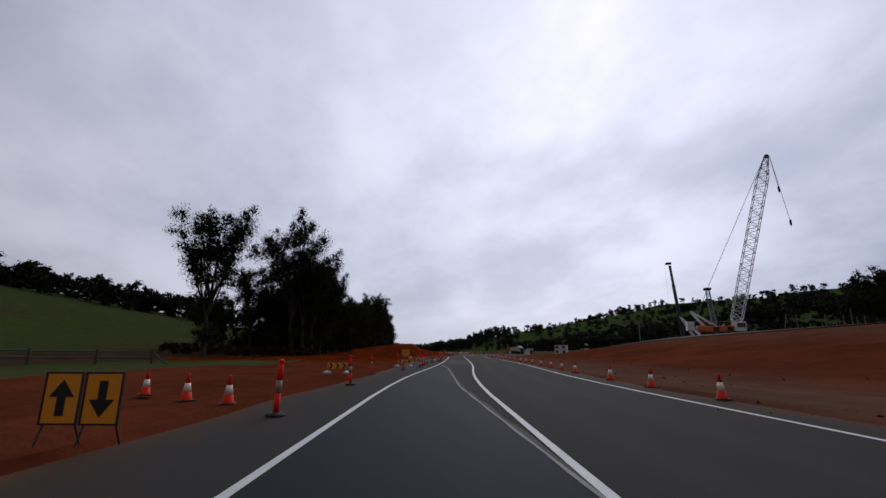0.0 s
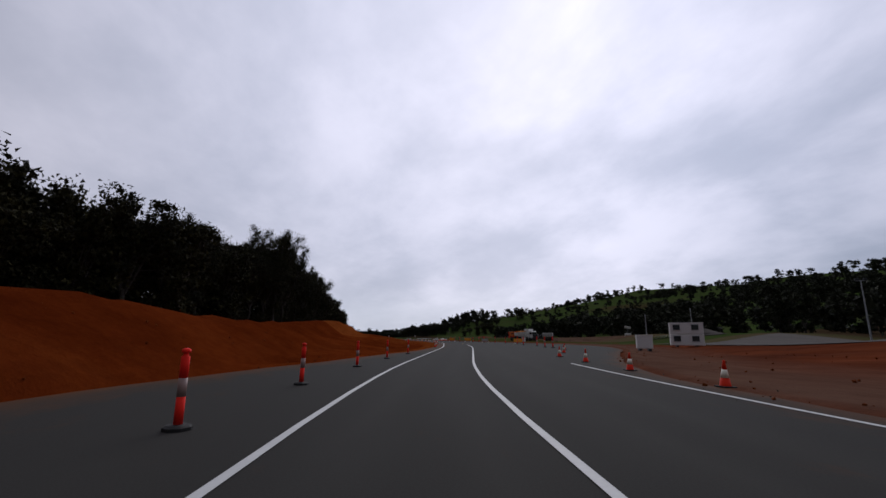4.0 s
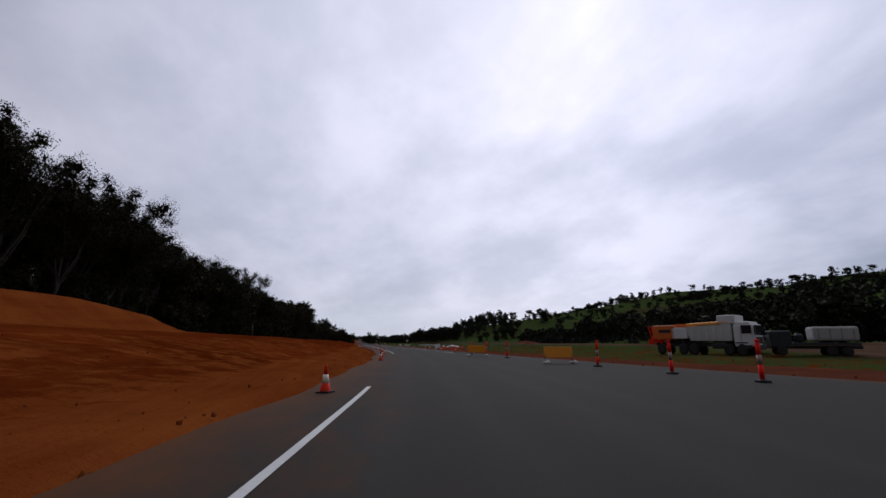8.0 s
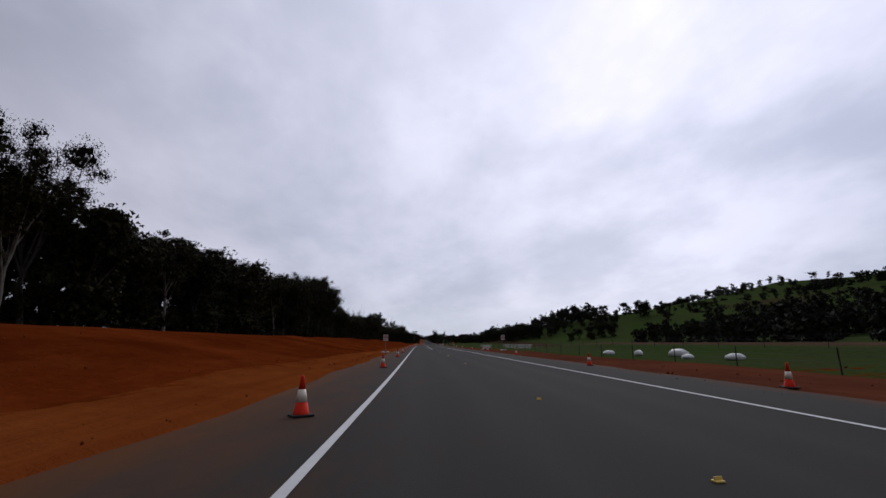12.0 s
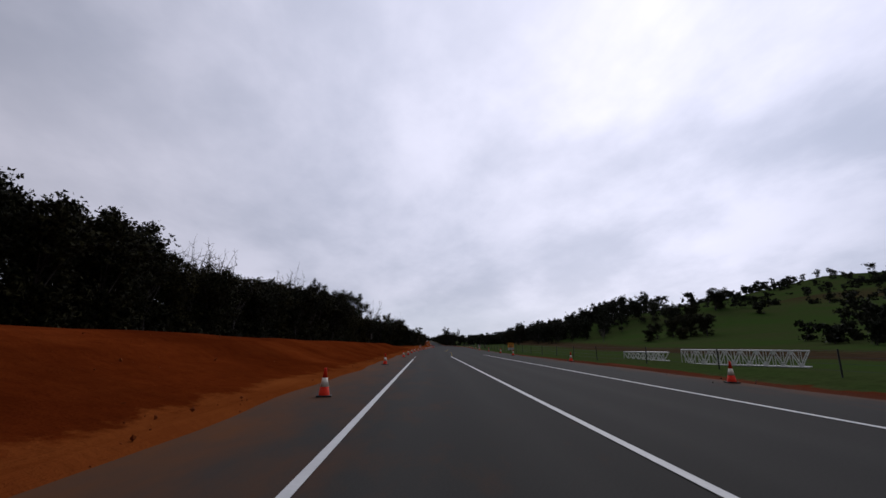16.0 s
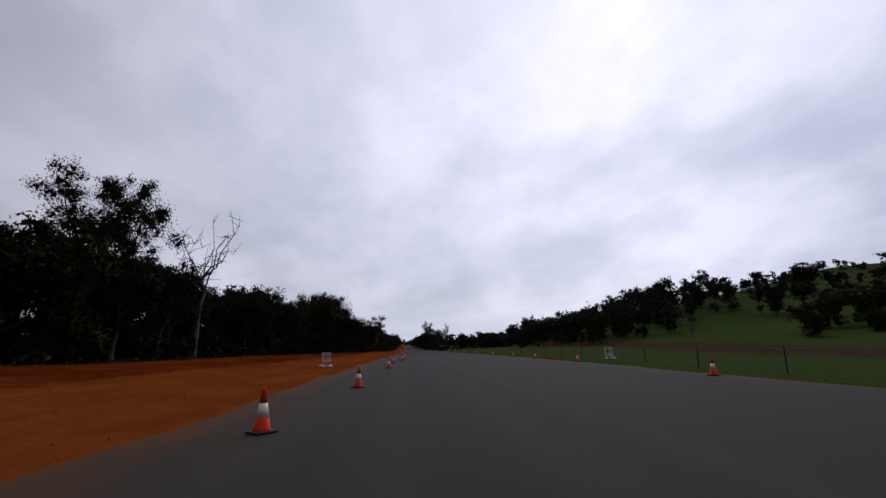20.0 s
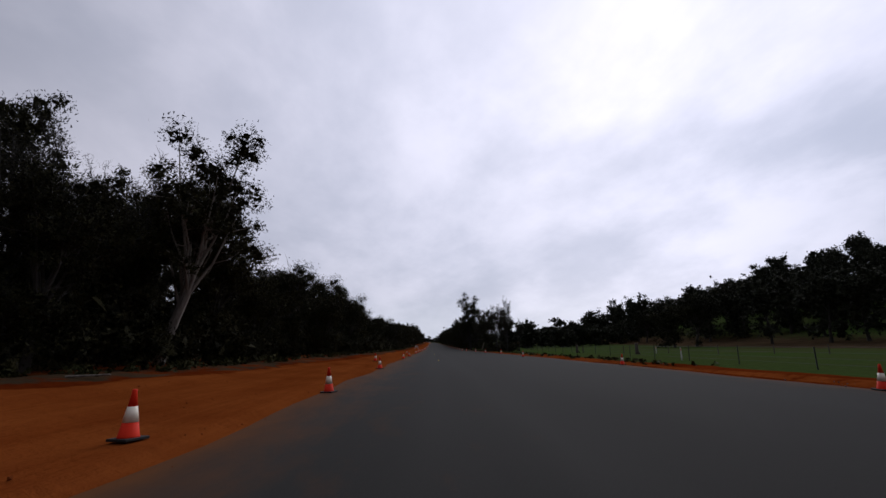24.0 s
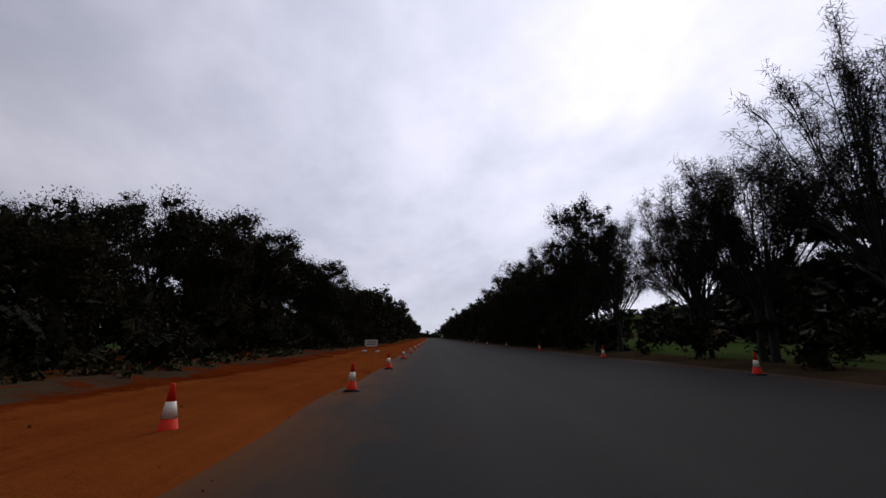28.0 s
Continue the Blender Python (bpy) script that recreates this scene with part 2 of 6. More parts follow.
def asphalt(name, lo, hi, rough=0.75, worn=False):
    m, n, l, b = material(name, 0.9, 0, 0.06)
    grain = noise_tex(n, l, 38.0, 3, 0.7)
    wide = noise_tex(n, l, 0.35, 5, 0.65, False, (1.0, 0.12, 1.0))
    c = mixc(n, l, 0.45, ramp(n, l, grain, [(0.3, lo), (0.72, hi)]), ramp(n, l, wide, [(0.3, lo), (0.7, hi)]))
    if worn:
        # blown dust along the edges (red channel), polished wheel tracks (green channel)
        at = n.new("ShaderNodeAttribute")
        at.attribute_name = "wear"
        sp = n.new("ShaderNodeSeparateColor")
        l.new(at.outputs["Color"], sp.inputs[0])
        add = n.new("ShaderNodeMath")
        add.operation = "MULTIPLY_ADD"
        add.inputs[1].default_value = 1.0
        l.new(sp.outputs[0], add.inputs[0])
        off = n.new("ShaderNodeMath")
        off.operation = "MULTIPLY_ADD"
        off.inputs[1].default_value, off.inputs[2].default_value = 1.2, -0.6
        l.new(noise_tex(n, l, 1.1, 6, 0.7, False, (1.0, 0.35, 1.0)), off.inputs[0])
        l.new(off.outputs[0], add.inputs[2])
        rg = n.new("ShaderNodeMapRange")
        rg.inputs[1].default_value, rg.inputs[2].default_value = 0.15, 0.95
        l.new(add.outputs[0], rg.inputs[0])
        c = mixc(n, l, sp.outputs[1], c, mixc(n, l, 1.0, c, (1.28, 1.28, 1.28), "MULTIPLY"))
        c = mixc(n, l, sp.outputs[2], c, mixc(n, l, 1.0, c, (0.70, 0.71, 0.73), "MULTIPLY"))
        c = mixc(n, l, rg.outputs[0], c, DUST)
    l.new(c, b.inputs["Base Color"])
    r = n.new("ShaderNodeMapRange")
    r.inputs[3].default_value, r.inputs[4].default_value = max(0.5, rough), min(1.0, rough + 0.25)
    l.new(wide, r.inputs[0])
    l.new(r.outputs[0], b.inputs["Roughness"])
    bump(n, l, b, grain, 0.35, 0.008)
    return m


EARTH = ground_material()
DUST = (0.105, 0.040, 0.013)
SEAL = asphalt("road_seal", (0.025, 0.0238, 0.0215), (0.047, 0.0445, 0.040), 0.75, True)
SEAL_NEW = asphalt("new_asphalt", (0.012, 0.0135, 0.018), (0.021, 0.023, 0.030), 0.6)
GRAVEL = asphalt("grey_gravel", (0.062, 0.055, 0.048), (0.12, 0.107, 0.096), 0.9)
LINE = painted("white_line_paint", (0.62, 0.62, 0.60), 0.6, 0, 0.55, 1.5, 0.55)
GHOST = painted("ground_out_line", (0.20, 0.19, 0.18), 0.7, 0, 0.7, 2.0, 0.5)
RED = painted("safety_red_plastic", (0.78, 0.034, 0.010), 0.6, 0, 0.30, 4.0, 0.45, 0.15)
RED_POST = painted("bollard_red_plastic", (0.98, 0.030, 0.018), 0.6, 0, 0.25, 4.0, 0.5, 0.12)
WHITE_BAND = painted("reflective_white", (0.92, 0.82, 0.66), 0.35, 0, 0.35, 5.0, 0.5)
GREY_BAND = painted("reflective_grey", (0.36, 0.23, 0.20), 0.4, 0, 0.4, 5.0, 0.5)
RUBBER = painted("black_rubber", (0.016, 0.015, 0.014), 0.8, 0, 0.6, 5.0, 0.5)
YELLOW = painted("sign_yellow", (0.98, 0.36, 0.02), 0.4, 0, 0.25, 2.0, 0.6)
BLACK = painted("sign_black", (0.012, 0.012, 0.012), 0.5, 0, 0.4, 2.0, 0.6)
WHITE = painted("white_paint", (0.74, 0.73, 0.71), 0.45, 0, 0.35, 1.2, 0.6)
STEEL = painted("galvanised_steel", (0.32, 0.33, 0.34), 0.45, 0.7, 0.5, 3.0, 0.5)
DARK_STEEL = painted("dark_steel", (0.030, 0.032, 0.036), 0.55, 0.3, 0.5, 3.0, 0.5)
TIMBER = painted("weathered_timber", (0.085, 0.068, 0.052), 0.9, 0, 0.6, 3.0, 0.5)
SACK = painted("white_sandbag", (0.66, 0.64, 0.60), 0.8, 0, 0.5, 5.0, 0.5)
ORANGE = painted("plant_orange", (0.72, 0.15, 0.018), 0.45, 0, 0.4, 1.2, 0.5)
BLUE_STEEL = painted("rig_blue_steel", (0.018, 0.024, 0.036), 0.5, 0.1, 0.4, 1.0, 0.5)
GLASS = painted("tinted_glass", (0.012, 0.016, 0.02), 0.08, 0, 0.2, 1.0, 0.7)
TYRE = painted("tyre_rubber", (0.02, 0.019, 0.018), 0.85, 0, 0.6, 4.0, 0.5)
CONCRETE = painted("concrete", (0.42, 0.41, 0.39), 0.85, 0, 0.5, 1.2, 0.6)


# ---- plan: the road's edges and the lie of the land ----
def table(rows):
    ys, xs = [r[0] for r in rows], [r[1] for r in rows]
    return lambda y: np.interp(y, ys, xs)


def soft(t):
    """Smooth the corners of a table by averaging over a few metres."""
    return lambda y: sum(t(np.asarray(y, float) + d) for d in (-8, -4, 0, 4, 8)) / 5


def step(a, b, v):
    t = np.clip((np.asarray(v, float) - a) / (b - a), 0, 1)
    return t * t * (3 - 2 * t)


line_left = soft(table([(-60, -11), (0, -2.0), (22, 1.5), (35, 4.85), (52, 8.65), (80, 14.28), (112, 20.4), (135, 27), (158, 33.6), (174, 37.2),
                        (190, 41.1), (211, 44.55), (225, 46.6), (262, 50.35), (290, 51.1), (320, 51.2), (420, 50.3), (500, 50.1), (1600, 52)]))
seal_left = soft(table([(-60, -15), (0, -5), (38, 2.5), (66, 6.8), (92, 9.0), (110, 13), (130, 22), (145, 28.5), (158, 32.3), (190, 39.8), (217, 43.6),
                        (235, 46.2), (262, 48.1), (290, 48.7), (313, 48.6), (420, 47.7), (530, 47.9), (545, 48.4), (575, 49.4), (606, 50.3), (643, 50.7),
                        (690, 52), (745, 53.3), (900, 53.7), (1600, 54.5)]))
seal_right = soft(table([(-60, -1.0), (0, 8), (18, 10.8), (37, 15.2), (62, 20.8), (85, 25), (112, 30), (130, 42), (145, 53), (160, 60), (175, 63),
                         (190, 64), (210, 64), (244, 62), (262, 61.5), (290, 61.7), (320, 62.8), (420, 62), (500, 62.3), (550, 63.6), (590, 66.2),
                         (633, 68.4), (660, 69), (760, 69.2), (800, 68.9), (830, 68.2), (900, 67.2), (1600, 66.5)]))
wood_left = soft(table([(-60, -70), (40, -26), (76, -24), (90, -14), (110, -9), (150, -4), (200, 2), (240, 8), (266, 11.5), (300, 15), (340, 17), (500, 20), (570, 21), (640, 23),
                        (690, 28), (725, 38), (755, 44.5), (800, 45.5), (1600, 46.5)]))
bench = table([(60, 0.1), (110, 0.8), (150, 1.8), (230, 2.3), (420, 2.45), (465, 1.85), (560, 1.65), (590, 1.0), (620, 0.5), (1600, 0.4)])
bench_run = table([(0, 20), (230, 20), (400, 20), (440, 9), (560, 9), (600, 14), (740, 10), (1600, 8)])
ridge_x = table([(90, 4), (102, 6.5), (140, 13), (180, 18), (220, 21.5), (270, 24.3)])
ridge_z = table([(92.5, 0), (96, 1.6), (102, 3.2), (112, 3.1), (135, 2.7), (150, 3.0), (172, 4.0), (176, 3.0), (181, 4.6), (245, 4.7), (258, 4.0), (268, 2.0), (272, 0)])
far_rise = table([(0, 0), (880, 0), (1000, 1.0), (1300, 4.5), (2000, 12), (4600, 30)])


def ground_z(x, y):
    x, y = np.asarray(x, float), np.asarray(y, float)
    dl, dr = seal_left(y) - x, x - seal_right(y)
    z = bench(y) * step(1.5, bench_run(y), dl)
    ry, rx = ridge_z(y), ridge_x(y)
    face = np.where(x > rx, 1 - np.clip((x - rx) / 5.5, 0, 1), 1 - np.clip((rx - x) / np.where(y < 150, 7.0, 40.0), 0, 1))
    z = np.maximum(z, ry * face ** 0.9 * (ry > 0))
    z = z + 30 * step(22, 250, dl) * (1 - step(280, 480, y)) + 10 * step(120, 600, dl)
    z = z + 4.6 * step(5.0, 46, dr) * (1 - step(76, 168, y)) + 1.3 * step(20, 30, dr) * step(225, 260, y) * (1 - step(430, 520, y))
    z = z - 1.9 * step(4, 32, dr) * step(395, 470, y) * (1 - step(690, 780, y))
    z = z + 2.6 * step(34, 60, dr) * step(150, 190, y) * (1 - step(225, 265, y))
    hill = np.clip((x - 150) / 950, 0, 1.35)
    z = z + 165 * hill ** 1.35 * (1 - 0.72 * step(1550, 3300, y)) * (0.9 + 0.1 * np.sin(y / 310 + 1) + 0.06 * np.sin(y / 97 + x / 130))
    z = z + 30 * np.exp(-((x - 310) / 95) ** 2 - ((y - 965) / 115) ** 2)
    z = z + 0.8 * step(60, 200, dr) * np.sin(y / 60) + far_rise(y)
    inside = (dl < 0.35) & (dr < 0.35)
    return np.where(inside, far_rise(y) - 0.12, z)


def mesh_object(name, verts, faces, mats, slots=None, smooth=True, parent=None):
    me = bpy.data.meshes.new(name)
    if isinstance(faces, np.ndarray):
        n, k = faces.shape
        me.vertices.add(len(verts))
        me.vertices.foreach_set("co", np.asarray(verts, np.float32).ravel())
        me.loops.add(n * k)
        me.loops.foreach_set("vertex_index", faces.astype(np.int32).ravel())
        me.polygons.add(n)
        me.polygons.foreach_set("loop_start", np.arange(n, dtype=np.int32) * k)
    else:
        me.from_pydata(verts, [], faces)
    for m in mats:
        me.materials.append(m)
    if slots is not None:
        me.polygons.foreach_set("material_index", slots)
    me.polygons.foreach_set("use_smooth", [smooth] * len(me.polygons))
    me.update(calc_edges=True)
    ob = new(name, me)
    if parent:
        ob.parent = parent
    return ob


# ---- ground: one sheet to the horizon ----
def build_ground():
    ys = np.concatenate([np.arange(-260, -60, 25.0), np.arange(-60, 1000, 3.0), np.arange(1000, 1500, 20.0), np.arange(1500, 4700, 100.0)])
    offs_l = np.array([2200, 1500, 1000, 650, 420, 280, 190, 130, 95, 75, 60, 50, 44, 40, 37, 34, 32, 30, 28, 26, 24, 22.5, 21, 19.5, 18, 16.5, 15, 13.5,
                       12, 10.5, 9, 8, 7, 6, 5, 4.2, 3.4, 2.6, 1.9, 1.2, 0.6, 0.3])
    inner = np.linspace(0.02, 0.98, 6)
    cols = []
    for off in offs_l:
        cols.append(seal_left(ys) - off)
    for f in inner:
        cols.append(seal_left(ys) * (1 - f) + seal_right(ys) * f)
    for off in offs_l[::-1]:
        cols.append(seal_right(ys) + off * (1.0 if off < 400 else 1.15))
    X = np.array(cols).T
    Y = np.repeat(ys[:, None], X.shape[1], 1)
    Z = ground_z(X, Y)
    dl, dr = seal_left(Y) - X, X - seal_right(Y)
    # rough earth
    rr = np.random.RandomState(3)
    lump = rr.normal(0, 1, X.shape) * 0.07
    for k in range(2):
        lump = (lump + np.roll(lump, 1, 0) + np.roll(lump, -1, 0)) / 2.2
    earth = (dl > 1.2) & (dl < 30) | (dr > 1.2) & (dr < 25)
    Z = Z + lump * earth
    dig = step(300, 309, Y) * (1 - step(316, 326, Y)) * step(3.5, 6, dl) * (1 - step(12, 16, dl))
    Z = Z - 0.55 * dig
    # which cover lies where: red earth, orange sand, brown soil and brown-painted tree shade
    wl_ = X - wood_left(Y)
    red = np.zeros_like(X)
    red = np.where((dl > -1) & (wl_ > -1.5) & (Y > -40), 1.0, red)
    red = np.where((Y <= 62) & (dl > 14 + 0.05 * (62 - Y)), 0.0, red)
    red = np.where((Y > 255) & (Y < 580) & (X < 24), 0.1, red)
    red = np.where((dr > -1) & (dr < 62) & (Y < 175), 1.0, red)
    red = np.where((dr > 62 - np.maximum(0, Y - 120) * 0.9) & (Y >= 120) & (Y < 190), 0.0, red)
    strip = np.interp(Y, [175, 200, 260, 300, 400, 440, 520, 600, 640, 700, 770, 820, 850, 900], [6, 7, 5, 7, 5, 2.0, 0.4, 0.4, 0.6, 0.6, 4.5, 3, 0.3, 0.2])
    red = np.where((dr > -1) & (dr < strip) & (Y >= 175), 0.95, red)
    red = np.where((dr >= strip) & (dr < 26) & (Y > 190) & (Y < 330), 0.42, red)
    sand_w = np.interp(Y, [0, 120, 230, 300, 420, 560, 600, 700, 760, 1600], [0, 0, 5, 5, 1.8, 1.8, 9, 7, 14, 14])
    sand = np.where((dl > -1) & (sand_w > 0), 0.95 * np.clip((sand_w - dl) / (2 * np.clip(sand_w * 0.45, 0.6, 2.2)) + 0.5, 0, 1), 0.0)
    sand = np.where((Y > 170) & (Y < 300) & (dl > sand_w) & (dl < sand_w + 9), 0.45, sand)
    sand = np.where((ridge_z(Y) > 0) & (np.abs(X - ridge_x(Y)) < 6) & (Y > 170), 0.8, sand)
    sand = np.where((Y > 585) & (wl_ > -0.5) & (wl_ < 3.5) & (dl > 0), 0.15, sand)
    red = np.where((Y > 585) & (wl_ < 3.0) & (wl_ > -1) & (dl > 0), 0.45, red)
    sand = np.where((dr > 0.4) & (dr < 2.0) & (Y > 745) & (Y < 835), 0.55, sand)
    brown = np.zeros_like(X)
    # soil under the wood; past y 585 the wider brown paints its shade
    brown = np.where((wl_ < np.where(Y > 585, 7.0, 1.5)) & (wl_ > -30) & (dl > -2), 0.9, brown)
    brown = np.where((dl > 45) & (Y < 120) | (dl > 70) & (Y < 400), 0.42, brown)
    brown = np.where((dr > 26) & (dr < 60) & (Y > 225) & (Y < 470), 0.85, brown)
    brown = np.where((dr > 0) & (dr < 4.5) & (Y > 835), 0.8, brown)
    band = 60 + 0.0 * Y
    brown = np.where((dr > band) & (dr < band + 45) & (Y > 470), 0.72, brown)
    brown = np.where((dr > 62) & (dr < 140) & (Y < 225), 0.75, brown)
    brown = np.where((X > 600) & (np.sin(X / 77) * np.sin(Y / 113) > 0.55), 0.6, brown)
    pale = np.where((dr > 0) & (dr < 64) & (Y < 190), np.interp(dr, [0, 1, 5, 11, 22, 30], [0.3, 0.85, 0.75, 0.25, 0.2, 0.5]), 0.0)
    pale = np.where((dl > 3) & (wl_ > -1) & (wl_ < 7) & (Y > 230) & (Y < 585), 0.5 * np.clip((7 - wl_) / 5, 0, 1), pale)
    pale = np.where((dr > 27) & (dr < 62) & (Y > 215) & (Y < 470), 0.55, pale)
    pale = np.where((Y < 60) & (dl > 0) & (dl < 25), 0.2, pale)
    pale = np.where((dr > 0) & (dr < strip) & (Y >= 190) & (Y < 520), 0.35, pale)
    nv, nu = X.shape
    verts = np.stack([X, Y, Z], -1).reshape(-1, 3)
    idx = np.arange(nv * nu).reshape(nv, nu)
    faces = np.stack([idx[:-1, :-1], idx[:-1, 1:], idx[1:, 1:], idx[1:, :-1]], -1).reshape(-1, 4)
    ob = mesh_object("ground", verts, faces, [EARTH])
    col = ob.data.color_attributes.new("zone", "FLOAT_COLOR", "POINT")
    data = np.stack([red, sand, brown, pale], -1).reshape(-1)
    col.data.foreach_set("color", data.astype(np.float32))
    tagged(ob, "bare red earthworks, orange sand verges and green pasture", "ground", kind="structure")
    return ob


build_ground()


def road_z(y):
    return far_rise(y)


def strip(name, left, right, y0, y1, mat, lift, label, category, stp=2.0, across=2, kind="structure", parent=None):
    """A band on the road between two edges, which are functions of y."""
    ys = np.append(np.arange(y0, y1, stp), y1)
    verts, faces = [], []
    for k, y in enumerate(ys):
        for j in range(across + 1):
            f = j / across
            verts.append((float(left(y) * (1 - f) + right(y) * f), float(y), float(road_z(y)) + lift))
    w = across + 1
    for k in range(len(ys) - 1):
        for j in range(across):
            a = k * w + j
            faces.append((a, a + 1, a + 1 + w, a + w))
    ob = mesh_object(name, verts, faces, [mat], parent=parent)
    if kind:
        tagged(ob, label, category, kind=kind)
    return ob


wob = lambda f: (lambda y: f(y) + 0.12 * np.sin(np.asarray(y) / 3.1) + 0.08 * np.sin(np.asarray(y) / 1.27))


def build_road():
    """The sealed road, with dust along its edges and wheel tracks worn into it."""
    ys = np.concatenate([np.arange(-60, 1000, 1.5), np.arange(1000, 1601, 6.0)])
    left, right = wob(seal_left)(ys), wob(seal_right)(ys)
    f = np.linspace(0, 1, 37)
    X = left[:, None] * (1 - f) + right[:, None] * f
    Y = np.repeat(ys[:, None], len(f), 1)
    Z = road_z(Y) + 0.0 * X
    verts = np.stack([X, Y, Z], -1).reshape(-1, 3)
    idx = np.arange(X.size).reshape(X.shape)
    faces = np.stack([idx[:-1, :-1], idx[:-1, 1:], idx[1:, 1:], idx[1:, :-1]], -1).reshape(-1, 4)
    ob = mesh_object("road", verts, faces, [SEAL])
    dl, dr = X - left[:, None], right[:, None] - X
    soil = np.interp(Y, [-60, 60, 120, 1600], [0.6, 0.8, 1.0, 1.0])
    wide = np.interp(Y, [-60, 140, 260, 500, 560, 1600], [1.0, 1.6, 2.6, 2.6, 1.5, 1.5])
    dust = np.maximum(soil * 0.85 * np.exp(-dl / wide * 1.2), 0.7 * np.exp(-dr / 0.9))
    a = X - line_left(Y)
    lane = np.interp(Y, [-60, 490, 560, 1600], [0.0, 0.0, 1.2, 1.2])
    track = sum(np.exp(-((a - lane - c) / 0.34) ** 2) for c in (1.0, 2.7, 4.9, 6.6))
    col = ob.data.color_attributes.new("wear", "FLOAT_COLOR", "POINT")
    col.data.foreach_set("color", np.stack([dust, 0.6 * track, step(640, 760, Y), 1 + 0 * dust], -1).reshape(-1).astype(np.float32))
    tagged(ob, "dark grey sealed road with dusty edges and worn wheel tracks", "road", kind="structure")


build_road()
# patches of newer, bluer asphalt, each ending at a sealed joint that crosses the lane
joint_near = table([(-40, -5), (0, 1.75), (9.9, 2.75), (17, 3.5), (35, 6.3), (46, 7.4)])
joint_next = lambda y: 12.95 + 0.0 * np.asarray(y)
lane_edge = lambda y: line_left(y) + 0.1
strip("road_patch", lane_edge, lambda y: np.maximum(joint_near(y), lane_edge(y) + 0.02), -40, 45.5, SEAL_NEW, 0.006, "newer blue-black asphalt patch in the lane", "road", 1.0)
strip("road_patch", lane_edge, lambda y: np.maximum(lane_edge(y) + 0.02, np.minimum(joint_next(y), line_left(y) + 3.3)), 47, 74, SEAL_NEW, 0.006, "newer blue-black asphalt patch in the lane", "road", 1.0)
for jf, ja, jb in ((joint_near, 2, 45), (joint_next, 60, 73.5)):
    strip("road_joint", lambda y, jf=jf: jf(y) + 0.02, lambda y, jf=jf: jf(y) + 0.12 + 0.03 * np.sin(np.asarray(y) * 1.9), ja, jb, RUBBER, 0.009, "black sealed joint between old and new asphalt", "road joint", 0.5)
    strip("road_line", lambda y, jf=jf: jf(y) - 0.03 + 0.012 * np.sin(np.asarray(y) * 2.3), lambda y, jf=jf: jf(y) + 0.025, ja, jb, GHOST, 0.012, "scraped pale edge of the old road line", "road marking", 0.5)


def painted_line(off, y0, y1, w=0.13, mat=LINE, ref=line_left, label="white painted edge line"):
    strip("road_line", lambda y: ref(y) + (off(y) if callable(off) else off) - w / 2, lambda y: ref(y) + (off(y) if callable(off) else off) + w / 2,
          y0, y1, mat, 0.011, label, "road marking", 1.0, 1)


off_right = table([(-60, 8.3), (0, 8.7), (40, 8.9), (115, 8.9)])
painted_line(0.0, -40, 219)
painted_line(0.0, 261, 490)
painted_line(0.0, 494.5, 497)
painted_line(table([(-60, 3.6), (20, 3.6), (60, 3.4), (110, 3.6), (160, 4.2), (190, 4.6)]), -40, 177, 0.13, LINE, line_left, "white painted centre line")
painted_line(off_right, -40, 118)
painted_line(table([(262, 8.1), (300, 8.2), (330, 8.3), (420, 8.4), (500, 8.3)]), 263, 505)
painted_line(3.85, 393, 498, 0.13, LINE, line_left, "white painted centre line")
painted_line(table([(50, -4.6), (90, -5.6)]), 58, 67, 0.12, LINE, line_left, "white line of the closed side road")
painted_line(table([(50, -4.6), (90, -6.0)]), 86, 91.5, 0.12, LINE, line_left, "white line of the closed side road")
painted_line(table([(90, -3.2), (110, -3.4)]), 99, 101, 0.12, LINE, line_left, "white line of the closed side road")


# ---- helpers for things ----
def bm_new():
    return bmesh.new()


def part(name, bm, mat, parent=None, label="", smooth=False):
    me = bpy.data.meshes.new(name)
    bm.to_mesh(me)
    bm.free()
    me.materials.append(mat)
    if smooth:
        me.polygons.foreach_set("use_smooth", [True] * len(me.polygons))
    ob = new(name, me)
    if parent:
        ob.parent = parent
    if label:
        ob["label"] = label
    return ob


def box(bm, x, y, z, sx, sy, sz, m=None, bevel=0.0):
    """A box of that size, centred on x, y, z."""
    r = bmesh.ops.create_cube(bm, size=1.0, matrix=(m or Matrix()) @ Matrix.Translation((x, y, z)) @ Matrix.Diagonal((sx, sy, sz, 1)))
    if bevel:
        es = list({e for v in r["verts"] for e in v.link_edges})
        bmesh.ops.bevel(bm, geom=es, offset=bevel, segments=2, affect="EDGES", profile=0.6)
    return bm


def rod(bm, a, b, r0, r1=None, seg=8):
    a, b = Vector(a), Vector(b)
    d = b - a
    m = Matrix.Translation((a + b) / 2) @ d.to_track_quat("Z", "Y").to_matrix().to_4x4()
    bmesh.ops.create_cone(bm, cap_ends=True, segments=seg, radius1=r0, radius2=r1 if r1 is not None else r0, depth=d.length, matrix=m)
    return bm


def lathe(bm, profile, seg=20):
    rings = []
    for r, z in profile:
        rings.append([bm.verts.new((r * math.cos(2 * math.pi * k / seg), r * math.sin(2 * math.pi * k / seg), z)) for k in range(seg)])
    for a, b in zip(rings, rings[1:]):
        for k in range(seg):
            bm.faces.new((a[k], a[(k + 1) % seg], b[(k + 1) % seg], b[k]))
    bm.faces.new(rings[-1])
    bm.faces.new(rings[0][::-1])
    return bm


